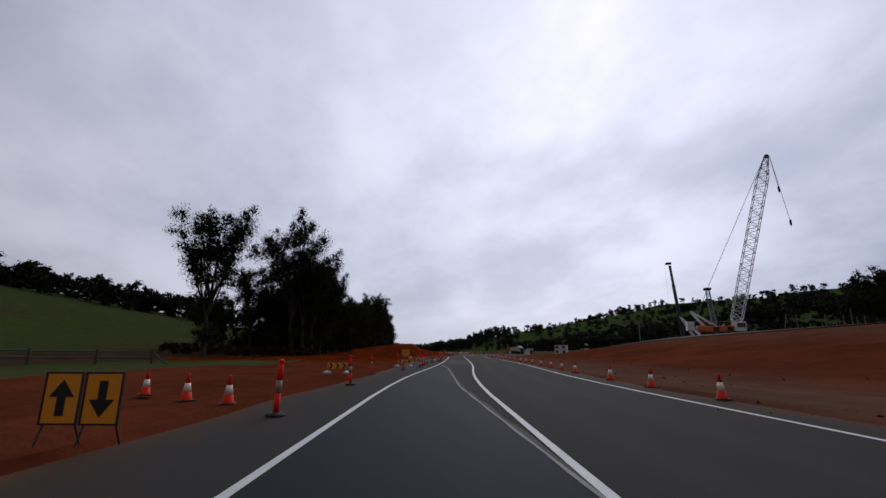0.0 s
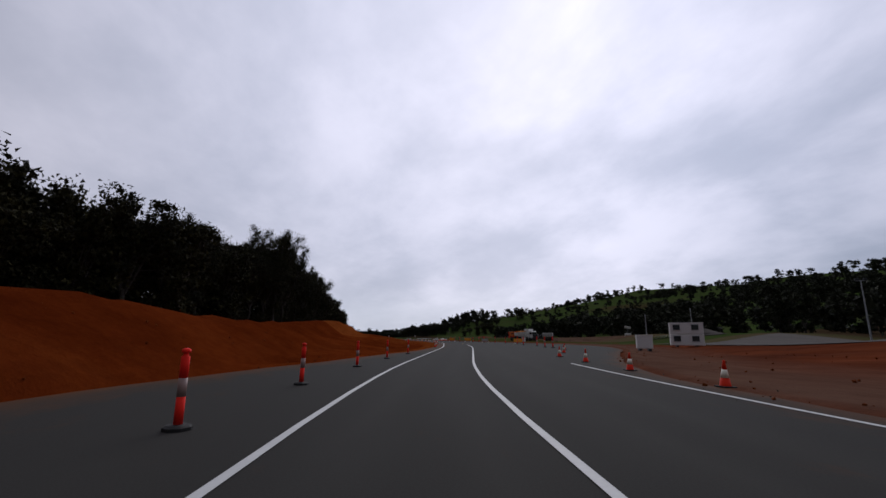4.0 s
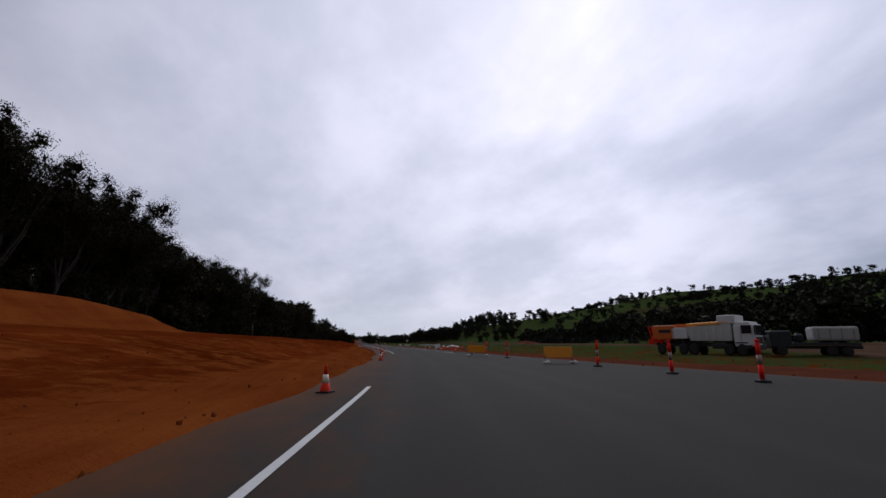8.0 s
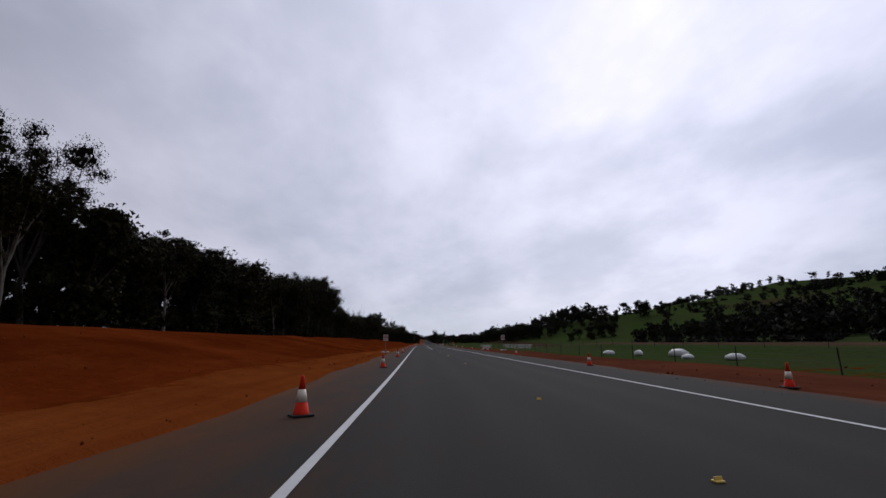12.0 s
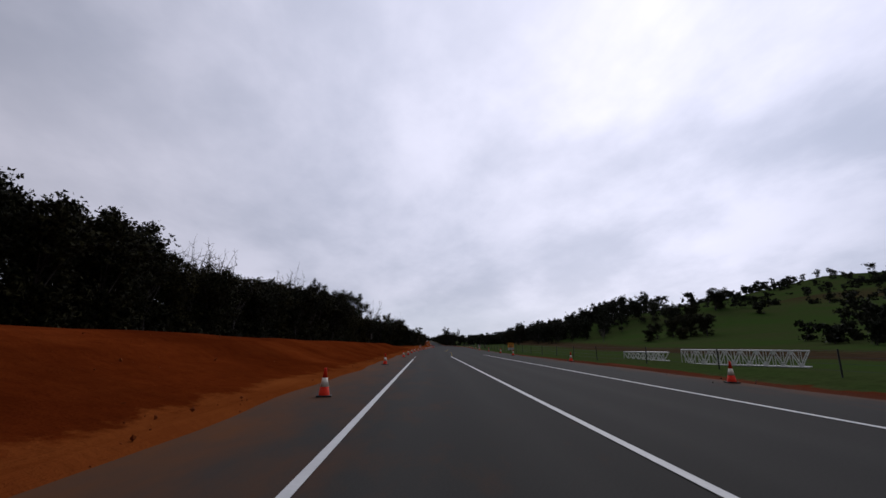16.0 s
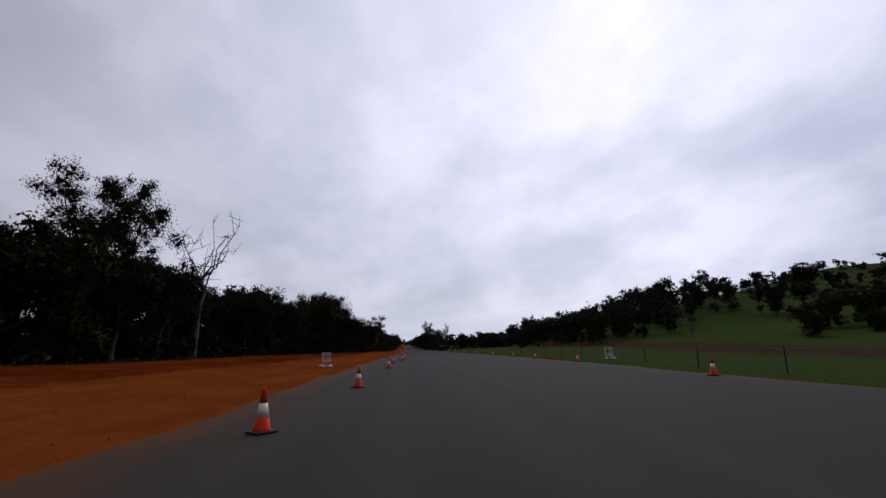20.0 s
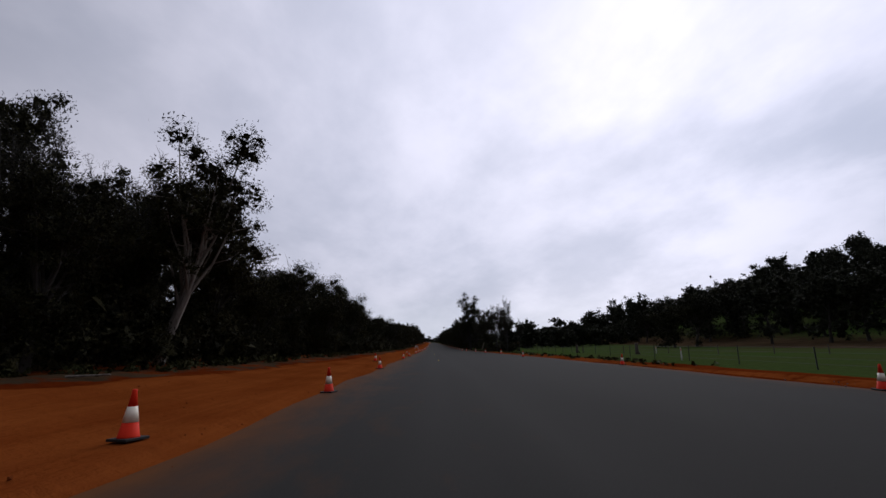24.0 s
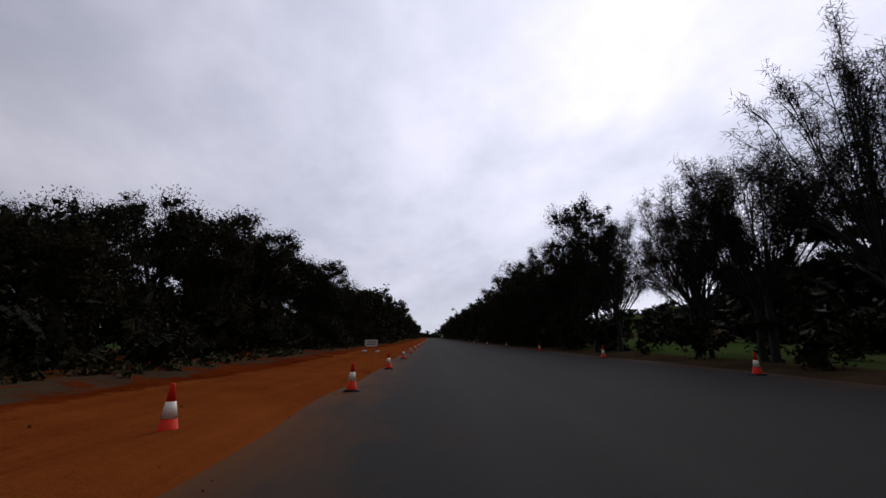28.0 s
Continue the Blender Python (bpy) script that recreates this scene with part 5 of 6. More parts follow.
def speed_sign(x, y, turn, clear, label, s=0.62, h=0.78):
    e = thing("speed_sign", label, "road sign")
    p = part("panel", board(bm_new(), 0, clear + h / 2, s, h, 0.02), WHITE, e)
    bm = bm_new()
    n, zc = 28, clear + h / 2 + 0.04
    ring = [[bm.verts.new((r * math.cos(2 * math.pi * k / n), -0.014, zc + r * math.sin(2 * math.pi * k / n))) for k in range(n)] for r in (s * 0.43, s * 0.34)]
    for k in range(n):
        bm.faces.new((ring[0][k], ring[0][(k + 1) % n], ring[1][(k + 1) % n], ring[1][k]))
    part("red_ring", bm, RED, p, "red speed ring")
    letters("80", s * 0.5, BLACK, p, pose(0, -0.014, zc, 90, 0, 0), bold=0.006)
    part("post", rod(bm_new(), (0, 0.03, 0), (0, 0.03, clear + h), 0.025), STEEL, e)
    part("foot", box(bm_new(), 0, 0.0, 0.03, 0.8, 0.12, 0.05, None, 0.01), STEEL, e)
    e.matrix_basis = on_ground(x, y, turn)
    sandbag(x - 0.3, y - 0.15, 10)
    sandbag(x + 0.3, y - 0.15, -20)


speed_sign(47.6, 363.8, 0, 1.55, "white speed sign with a red ring on a steel post")
speed_sign(66.0, 380.2, -4, 1.75, "white speed sign with a red ring on a steel post")
speed_sign(48.3, 634.6, 4, 0.42, "low white speed sign with a red ring on a stand", 0.66, 0.7)
speed_sign(72.9, 638.2, -6, 0.30, "low white speed sign with a red ring by the fence", 0.7, 0.75)
plain_sign(50.5, 924, 0, 1.2, 0.62, 0.55, WHITE, "white roadworks board on a stand on the sandy verge", 2)
plain_sign(64.6, 392, -10, 0.9, 0.6, 0.2, WHITE, "small white board leaning by the road edge", 0)

# ---- yellow lane markers and reflectors ----
mk = thing("lane_marker", "small yellow raised pavement marker on the road", "pavement marker", "temporary lane markers")
LEMON = painted("marker_yellow", (0.86, 0.62, 0.14), 0.5, 0, 0.3, 6.0, 0.6)
part("marker_body", box(bm_new(), 0, 0, 0.012, 0.10, 0.08, 0.018, None, 0.005), LEMON, mk)
part("upright_flap", box(bm_new(), 0, 0.0, 0.035, 0.09, 0.008, 0.035, None, 0.002), LEMON, mk)
used_mk = []
for x, y in [(54.1, 498.6), (54.3, 503.6), (54.6, 508.6), (54.8, 513.8), (55.0, 519.4), (55.1, 526), (54.7, 533.7), (55.1, 539.3), (55.6, 545.6), (55.9, 552.5), (56.3, 560), (44.9, 189.1), (54.8, 289), (55.0, 295.6), (55.1, 315.2),
             (55.2, 309), (55.1, 333), (55, 350), (54.9, 367), (55, 384), (57.5, 668), (57.2, 780), (57.1, 812), (56.9, 848)]:
    put(mk, used_mk, on_ground(x, y, rnd.uniform(-8, 8)))


# ---- plant and vehicles ----
def lattice(bm, a, b, w0, w1, bays, r=0.07, seg=4):
    """A square lattice mast between two points."""
    a, b = Vector(a), Vector(b)
    q = (b - a).to_track_quat("Z", "Y").to_matrix()
    u, v = q.col[0], q.col[1]

    def corner(i, k):
        t = i / bays
        w = (w0 * (1 - t) + w1 * t) / 2
        su, sv = ((-1, -1), (1, -1), (1, 1), (-1, 1))[k % 4]
        return a.lerp(b, t) + u * (su * w) + v * (sv * w)

    for k in range(4):
        rod(bm, corner(0, k), corner(bays, k), r * 1.5, None, seg)
    for i in range(bays):
        for k in range(4):
            rod(bm, corner(i, k + i % 2), corner(i + 1, k + 1 - i % 2), r, None, seg)
            rod(bm, corner(i, k), corner(i, k + 1), r * 0.8, None, seg)
    return bm


def wheel(parent, x, y, z, r, w):
    t = part("wheel", lathe(bm_new(), [(r * 0.62, -w / 2), (r * 0.94, -w / 2), (r, -w * 0.35), (r, w * 0.35), (r * 0.94, w / 2), (r * 0.62, w / 2)], 20), TYRE, parent, "black rubber tyre", True)
    t.matrix_basis = pose(x, y, z, 90, 0, 0)
    part("rim", lathe(bm_new(), [(r * 0.2, -w * 0.46), (r * 0.6, -w * 0.40), (r * 0.6, w * 0.40), (r * 0.2, w * 0.46)], 14), STEEL, t)
    return t


def crawler_crane():
    e = thing("crawler_crane", "orange crawler crane with a tall white lattice boom", "crane")
    z0 = 1.3
    for sy in (-2.3, 2.3):
        bm = box(bm_new(), 0, sy, 0.65, 8.4, 1.0, 1.1, None, 0.4)
        for k in range(22):
            box(bm, -4.0 + k * 0.38, sy, 1.22, 0.26, 1.05, 0.08)
        part("track", bm, DARK_STEEL, e)
    part("carbody", box(box(bm_new(), 0, 0, 1.0, 4.0, 3.8, 0.7, None, 0.1), 0, 0, 1.45, 2.4, 2.4, 0.3), DARK_STEEL, e)
    body = part("machine_house", box(box(bm_new(), -1.2, 0.2, 2.35, 7.4, 3.2, 1.35, None, 0.12), -4.4, 0.2, 2.6, 1.6, 3.6, 1.3, None, 0.1), ORANGE, e)
    part("engine_cover", box(bm_new(), -1.8, 0.6, 3.25, 3.0, 2.0, 0.5, None, 0.1), DARK_STEEL, body)
    for sy in (-1.1, 1.5):
        part("gantry_strut", rod(bm_new(), (-3.6, sy, 3.0), (-6.2, sy * 0.7, 6.6), 0.16, 0.13, 6), WHITE, e, "white raking gantry strut")
        part("gantry_strut", rod(bm_new(), (-1.2, sy, 3.0), (-6.0, sy * 0.7, 6.6), 0.14, 0.11, 6), WHITE, e, "white raking gantry strut")
    part("handrail", rod(rod(rod(bm_new(), (-4.6, -1.5, 4.0), (2.2, -1.5, 4.0), 0.04), (-4.6, -1.5, 3.0), (-4.6, -1.5, 4.0), 0.04), (2.2, -1.5, 3.0), (2.2, -1.5, 4.0), 0.04), STEEL, body)
    part("winch_drum", rod(bm_new(), (0.8, -0.8, 3.2), (0.8, 1.3, 3.2), 0.5, None, 14), DARK_STEEL, body)
    for k in range(5):
        part("side_door", box(bm_new(), -4.2 + k * 1.4, -1.43, 2.35, 1.2, 0.06, 1.0, None, 0.02), ORANGE if k % 2 else DARK_STEEL, body)
    part("counterweight", box(box(bm_new(), -6.6, 0.2, 2.6, 1.6, 4.2, 1.0, None, 0.08), -6.6, 0.2, 3.7, 1.5, 4.0, 0.9, None, 0.08), WHITE, e)
    cab = part("cab", box(bm_new(), 3.4, -1.6, 2.8, 2.2, 1.4, 2.2, None, 0.15), WHITE, e)
    part("cab_window", box(bm_new(), 4.45, -1.6, 3.1, 0.12, 1.15, 1.2), GLASS, cab)
    part("cab_window", box(bm_new(), 3.5, -2.31, 3.1, 1.6, 0.06, 1.0), GLASS, cab)
    foot, tip = Vector((2.6, 0.2, 2.6)), Vector((14.5, 0.6, 44.0))
    part("boom", lattice(lattice(bm_new(), foot, foot.lerp(tip, 0.06), 0.9, 2.2, 2, 0.07), foot.lerp(tip, 0.06), foot.lerp(tip, 0.86), 2.2, 2.2, 24, 0.052), WHITE, e, "white steel lattice boom")
    part("boom_head", lattice(bm_new(), foot.lerp(tip, 0.86), tip, 2.2, 0.8, 5, 0.06), STEEL, e, "dark tapered boom head")
    part("sheave", lathe(bm_new(), [(0.5, -0.2), (0.58, 0), (0.5, 0.2)], 14), DARK_STEEL, e).matrix_basis = pose(*tip, 90, 0, 0)
    mast = Vector((-2.0, 0.2, 12.0))
    part("back_mast", lattice(bm_new(), (-1.5, 0.2, 3.6), mast, 1.0, 0.7, 7, 0.06), STEEL, e)
    for sy in (-0.5, 0.9):
        part("pendant_rope", rod(bm_new(), (mast.x, sy, mast.z), (tip.x - 1.0, sy, tip.z - 1.0), 0.03, None, 5), STEEL, e)
        part("boom_hoist_rope", rod(bm_new(), (mast.x, sy, mast.z), (-5.4, sy, 4.0), 0.03, None, 5), STEEL, e)
    part("spreader_block", box(bm_new(), mast.x, 0.2, mast.z, 1.6, 1.8, 0.5, None, 0.08), DARK_STEEL, e)
    for dx, dz in ((1.3, -8.5), (2.4, -17.0)):
        h = tip + Vector((dx, 0, dz))
        part("hoist_rope", rod(bm_new(), tip + Vector((0.6, 0, 0)), h, 0.05, None, 5), DARK_STEEL, e)
        part("hook_block", lathe(bm_new(), [(0.06, -1.1), (0.22, -0.6), (0.25, 0.15), (0.08, 0.6)], 10), DARK_STEEL, e, "black hook block").matrix_basis = pose(*h)
    x, y = 82.7, 93.4
    e.matrix_basis = pose(x, y, float(ground_z(x, y)) - 0.05, 0, 0, -33)


crawler_crane()


def mobile_crane():
    e = thing("mobile_crane", "white carrier with a raised dark blue telescopic boom", "crane")
    ch = part("carrier", box(box(bm_new(), 0, 0, 1.15, 12.5, 2.6, 0.7, None, 0.08), -2.5, 0, 1.9, 4.5, 2.5, 0.9, None, 0.1), WHITE, e)
    part("deck", box(bm_new(), 2.2, 0, 1.62, 6.0, 2.5, 0.2), BLUE_STEEL, ch)
    cab = part("cab", box(bm_new(), 5.4, 0, 1.9, 1.9, 2.5, 1.6, None, 0.15), WHITE, e)
    part("windscreen", box(bm_new(), 6.36, 0, 2.2, 0.08, 2.2, 0.8), GLASS, cab)
    for k, x in enumerate((-5.0, -3.6, -2.2, 2.4, 3.8)):
        for sy in (-1.15, 1.15):
            wheel(e, x, sy, 0.6, 0.6, 0.45)
    base = Vector((-4.6, 0, 1.5))
    tip = Vector((-6.2, 0, 25.5))
    bm = bm_new()
    for t0, t1, w in ((0.0, 0.45, 0.62), (0.40, 0.72, 0.50), (0.66, 0.97, 0.40)):
        rod(bm, base.lerp(tip, t0), base.lerp(tip, t1), w, w * 0.95, 8)
    part("boom", bm, BLUE_STEEL, e, "dark blue telescopic boom")
    part("boom_head", box(bm_new(), tip.x - 0.3, 0, tip.z, 1.6, 0.7, 0.7, None, 0.1), DARK_STEEL, e)
    for sy in (-0.9, 0.9):
        part("raking_strut", rod(bm_new(), (1.4, sy, 1.6), (-5.0, sy * 0.4, 9.0), 0.2, 0.16, 6), WHITE, e, "white raking strut")
        part("raking_strut", rod(bm_new(), (-1.0, sy, 1.6), (-5.0, sy * 0.4, 9.0), 0.16, 0.12, 6), WHITE, e, "white raking strut")
        for x in (-5.6, 2.0):
            part("outrigger", box(box(bm_new(), x, sy * 2.2, 0.95, 0.35, 2.2, 0.3), x, sy * 3.3, 0.45, 0.5, 0.5, 0.9, None, 0.05), WHITE, e)
    part("hook_rope", rod(bm_new(), (tip.x - 1.5, 0, tip.z), (tip.x - 1.5, 0, 3.0), 0.015, None, 5), DARK_STEEL, e)
    x, y = 95.6, 116.6
    e.matrix_basis = pose(x, y, float(ground_z(x, y)) - 0.05, 0, 0, -58)


mobile_crane()


def tipper_truck():
    e = thing("tipper_truck", "white tipper truck with an orange spreader behind, parked on the verge", "truck")
    part("chassis", box(bm_new(), 0, 0, 0.95, 11.0, 1.1, 0.35), DARK_STEEL, e)
    cab = part("cab", box(box(bm_new(), 4.9, 0, 1.75, 2.1, 2.4, 1.9, None, 0.18), 4.75, 0, 2.75, 1.7, 2.3, 0.35, None, 0.14), WHITE, e)
    part("windscreen", box(bm_new(), 5.94, 0, 2.2, 0.06, 2.1, 0.85), GLASS, cab)
    for sy in (-1.21, 1.21):
        part("side_window", box(bm_new(), 5.2, sy, 2.25, 1.0, 0.05, 0.7), GLASS, cab)
        part("mirror", box(bm_new(), 6.1, sy * 1.12, 2.2, 0.12, 0.25, 0.55, None, 0.03), BLACK, cab)
    part("grille", box(bm_new(), 5.96, 0, 1.35, 0.06, 1.7, 0.55, None, 0.02), BLACK, cab, "black front grille")
    for sy in (-0.95, 0.95):
        part("headlight", box(bm_new(), 6.0, sy, 1.05, 0.08, 0.34, 0.2, None, 0.03), GLASS, cab)
        part("step", box(bm_new(), 5.2, sy * 1.25, 0.75, 0.7, 0.12, 0.35, None, 0.03), DARK_STEEL, cab)
        part("door_line", box(bm_new(), 4.62, sy * 1.278, 1.7, 0.03, 0.01, 1.5), DARK_STEEL, cab)
    part("fuel_tank", box(bm_new(), 2.2, -1.0, 0.85, 1.5, 0.5, 0.5, None, 0.12), DARK_STEEL, e)
    part("mudguard", box(bm_new(), 4.6, 0, 1.12, 1.3, 2.46, 0.12, None, 0.05), DARK_STEEL, e)
    part("tarp_roll", rod(bm_new(), (-1.2, -1.1, 2.75), (3.4, -1.1, 2.92), 0.12), YELLOW, e, "rolled yellow tarpaulin")
    part("bumper", box(bm_new(), 6.0, 0, 0.75, 0.25, 2.4, 0.4, None, 0.06), DARK_STEEL, e)
    bm = bm_new()
    vs = [bm.verts.new(p) for p in ((-1.0, -1.0, 1.3), (3.6, -1.0, 1.3), (3.6, 1.0, 1.3), (-1.0, 1.0, 1.3), (-1.4, -1.25, 2.55), (3.7, -1.25, 2.75), (3.7, 1.25, 2.75), (-1.4, 1.25, 2.55))]
    for f in ((3, 2, 1, 0), (0, 1, 5, 4), (1, 2, 6, 5), (2, 3, 7, 6), (3, 0, 4, 7), (4, 5, 6, 7)):
        bm.faces.new([vs[i] for i in f])
    tip = part("tipper_body", bm, WHITE, e, "scuffed white tipper body")
    for k in range(6):
        for sy in (-1, 1):
            part("body_rib", box(bm_new(), -0.6 + k * 0.8, sy * 1.17, 2.0, 0.12, 0.12, 1.2, None, 0.02), WHITE, tip)
    part("cab_guard", box(bm_new(), 3.2, 0, 3.15, 1.9, 2.4, 0.75, None, 0.08), WHITE, e)
    part("tool_locker", box(bm_new(), -2.2, 0, 2.0, 1.9, 2.4, 1.0, None, 0.06), WHITE, e)
    sp = part("spreader_hopper", box(box(bm_new(), -4.2, 0, 2.1, 2.8, 2.4, 1.3, None, 0.1), -2.0, 0, 2.75, 2.2, 1.0, 0.25), ORANGE, e, "orange spreader hopper")
    part("lettering_bar", box(bm_new(), -4.0, -1.23, 2.2, 1.5, 0.02, 0.3), DARK_STEEL, sp, "dark bar of lettering")
    part("lettering_bar", box(bm_new(), -4.0, 1.23, 2.2, 1.5, 0.02, 0.3), DARK_STEEL, sp, "dark bar of lettering")
    bm = bm_new()
    for k in range(5):
        rod(bm, (-5.5, -1.2 + k * 0.6, 0.9), (-6.1, -1.2 + k * 0.6, 2.7), 0.07, None, 6)
        box(bm, -5.8, -1.2 + k * 0.6, 1.2 + 0.3 * (k % 3), 0.7, 0.25, 0.5, None, 0.04)
    part("spreader_gear", bm, RED, e, "red spreading gear at the tail")
    for x in (4.6, 3.2, -0.6, -1.9, -4.6):
        for sy in (-1.05, 1.05):
            wheel(e, x, sy, 0.52, 0.52, 0.34)
    x, y = 83.8, 248.8
    e.matrix_basis = pose(x, y, float(ground_z(x, y)), 0, 0, -62) @ Matrix.Diagonal((0.9, 1.15, 1.2, 1))


tipper_truck()


def tray_truck():
    e = thing("tray_truck", "dark truck with a pale canvas canopy, parked on the verge", "truck")
    part("chassis", box(bm_new(), 0, 0, 0.9, 8.0, 1.0, 0.35), DARK_STEEL, e)
    cab = part("cab", box(bm_new(), -3.2, 0, 1.75, 2.0, 2.3, 1.9, None, 0.18), DARK_STEEL, e)
    part("windscreen", box(bm_new(), -4.23, 0, 2.15, 0.06, 2.0, 0.8), GLASS, cab)
    part("tray", box(bm_new(), 0.9, 0, 1.25, 5.6, 2.4, 0.3, None, 0.04), DARK_STEEL, e)
    can = part("canopy", box(bm_new(), 1.7, 0, 2.35, 4.0, 2.4, 1.5, None, 0.25), CONCRETE, e, "pale canvas canopy")
    for k in range(4):
        part("strap", box(box(bm_new(), 0.2 + k, -1.21, 2.3, 0.04, 0.02, 1.1), 0.2 + k, 1.21, 2.3, 0.04, 0.02, 1.1), TIMBER, can)
    part("pump", lathe(bm_new(), [(0.3, 1.4), (0.45, 1.6), (0.45, 2.2), (0.25, 2.4)], 12), DARK_STEEL, e).matrix_basis = pose(-1.3, 0, 0)
    for x in (-3.2, 1.2, 2.5):
        for sy in (-1.0, 1.0):
            wheel(e, x, sy, 0.5, 0.5, 0.32)
    x, y = 87.6, 239.6
    e.matrix_basis = pose(x, y, float(ground_z(x, y)), 0, 0, -35) @ Matrix.Scale(0.85, 4)


tray_truck()


def site_hut(x, y, turn, w, d, h, label, floors=1):
    e = thing("site_hut", label, "site hut")
    for f in range(floors):
        b = part("hut_wall", box(bm_new(), 0, 0, 0.25 + h * (f + 0.5), w, d, h - 0.06, None, 0.04), WHITE, e)
        for k in range(int(w / 0.35)):
            part("rib", box(bm_new(), -w / 2 + 0.2 + k * 0.35, -d / 2 - 0.015, 0.25 + h * (f + 0.5), 0.08, 0.03, h * 0.9), WHITE, b)
        for k in (-0.3, 0.25) if w > 2 else ():
            wi = part("window", box(bm_new(), w * k, -d / 2 - 0.04, 0.35 + h * (f + 0.55), 0.9, 0.05, 0.7), GLASS, b, "dark window")
            part("window_frame", box(box(bm_new(), w * k, -d / 2 - 0.05, 0.35 + h * (f + 0.55) + 0.38, 1.0, 0.06, 0.06), w * k, -d / 2 - 0.05, 0.35 + h * (f + 0.55) - 0.38, 1.0, 0.06, 0.06), STEEL, wi)
    part("skid", box(box(bm_new(), -w * 0.3, 0, 0.12, 0.3, d, 0.26), w * 0.3, 0, 0.12, 0.3, d, 0.26), DARK_STEEL, e)
    part("roof", box(bm_new(), 0, 0, 0.25 + h * floors + 0.02, w + 0.1, d + 0.1, 0.08, None, 0.02), WHITE, e)
    part("aerial", rod(bm_new(), (w * 0.2, 0, h * floors), (w * 0.2, 0, h * floors + 2.4), 0.05), STEEL, e)
    e.matrix_basis = pose(x, y, float(ground_z(x, y)) - 0.05, 0, 0, turn)


site_hut(68.6, 152.6, -36, 4.3, 2.1, 1.6, "stacked white ribbed site huts on the embankment", 2)
site_hut(50.2, 137.6, -30, 1.5, 1.1, 1.35, "small white equipment hut beside the red earth")
site_hut(118, 150, -40, 5.0, 2.4, 2.0, "low white site hut behind the embankment")
site_hut(69.5, 214.5, -30, 0.95, 0.7, 1.15, "small grey-white site cabinet on the verge")


def light_tower(x, y, h, label):
    e = thing("light_tower", label, "light tower")
    part("trailer", box(bm_new(), 0, 0, 0.8, 2.4, 1.3, 0.9, None, 0.08), WHITE, e)
    part("mast", rod(bm_new(), (0, 0, 1.2), (0, 0, h), 0.07), STEEL, e)
    part("lamp_panel", box(bm_new(), 0, 0, 0, 2.2, 0.14, 1.0, pose(0, 0, h, 35, 12, 0), 0.04), WHITE, e, "white lamp panel")
    for k in (-0.6, 0.6):
        wheel(e, k, -0.75, 0.35, 0.35, 0.2)
    e.matrix_basis = pose(x, y, float(ground_z(x, y)), 0, 0, -40)


light_tower(129.6, 252.4, 3.6, "white light tower on a trailer before the trees")


def lamp_mast(x, y, h):
    e = thing("lamp_mast", "slim grey steel lamp mast behind the embankment", "lamp mast")
    part("pole", rod(bm_new(), (0, 0, -0.2), (0, 0, h), 0.14, 0.07), STEEL, e)
    part("cross_arm", box(bm_new(), 0, 0, h - 0.1, 1.3, 0.1, 0.1, None, 0.02), STEEL, e)
    for sx in (-0.5, 0.5):
        part("lamp_head", box(bm_new(), sx, -0.12, h + 0.1, 0.5, 0.28, 0.34, None, 0.05), DARK_STEEL, e)
    e.matrix_basis = pose(x, y, float(ground_z(x, y)), 0, 0, -40)


lamp_mast(96.8, 147.9, 9.5)
for x, y, h, lean in [(70.0, 65.5, 2.9, 14), (71.0, 64.0, 2.8, 1), (69.4, 57.8, 2.2, -2), (70.0, 56.8, 1.6, 0), (70.4, 56.0, 1.9, 2), (70.9, 55.2, 2.9, 1), (71.2, 54.7, 1.7, -1), (71.6, 54.0, 1.8, 3)]:
    st = thing("timber_stake", "pale timber stake standing on top of the embankment", "stake", "stakes on the embankment")
    part("stake", rod(bm_new(), (0, 0, -0.3), (0, 0, h), 0.075, 0.06, 6), BARK_PALE, st)
    part("stake_cap", rod(bm_new(), (0, 0, h), (0, 0, h + 0.08), 0.06, 0.02, 6), BARK_PALE, st)
    st.matrix_basis = pose(x, y, float(ground_z(x, y)), 0, lean, 0)


def pipe_stack():
    for k in range(11):
        e = thing("drain_pipe", "grey concrete drain pipe lying on the verge", "pipe", "row of drain pipes")
        bm = bm_new()
        n = 18
        rings = [[bm.verts.new((x, r * math.cos(2 * math.pi * j / n), 0.40 + r * math.sin(2 * math.pi * j / n))) for j in range(n)]
                 for x, r in ((-1.6, 0.40), (1.6, 0.40), (1.6, 0.32), (-1.6, 0.32))]
        for a in range(4):
            for j in range(n):
                bm.faces.new((rings[a][j], rings[a][(j + 1) % n], rings[(a + 1) % 4][(j + 1) % n], rings[(a + 1) % 4][j]))
        part("barrel", bm, CONCRETE, e, "", True)
        x, y = 105.0 + 0.86 * k, 213.2 - 0.52 * k
        e.matrix_basis = pose(x, y, float(ground_z(x, y)) - 0.02, 0, 0, 52)


pipe_stack()


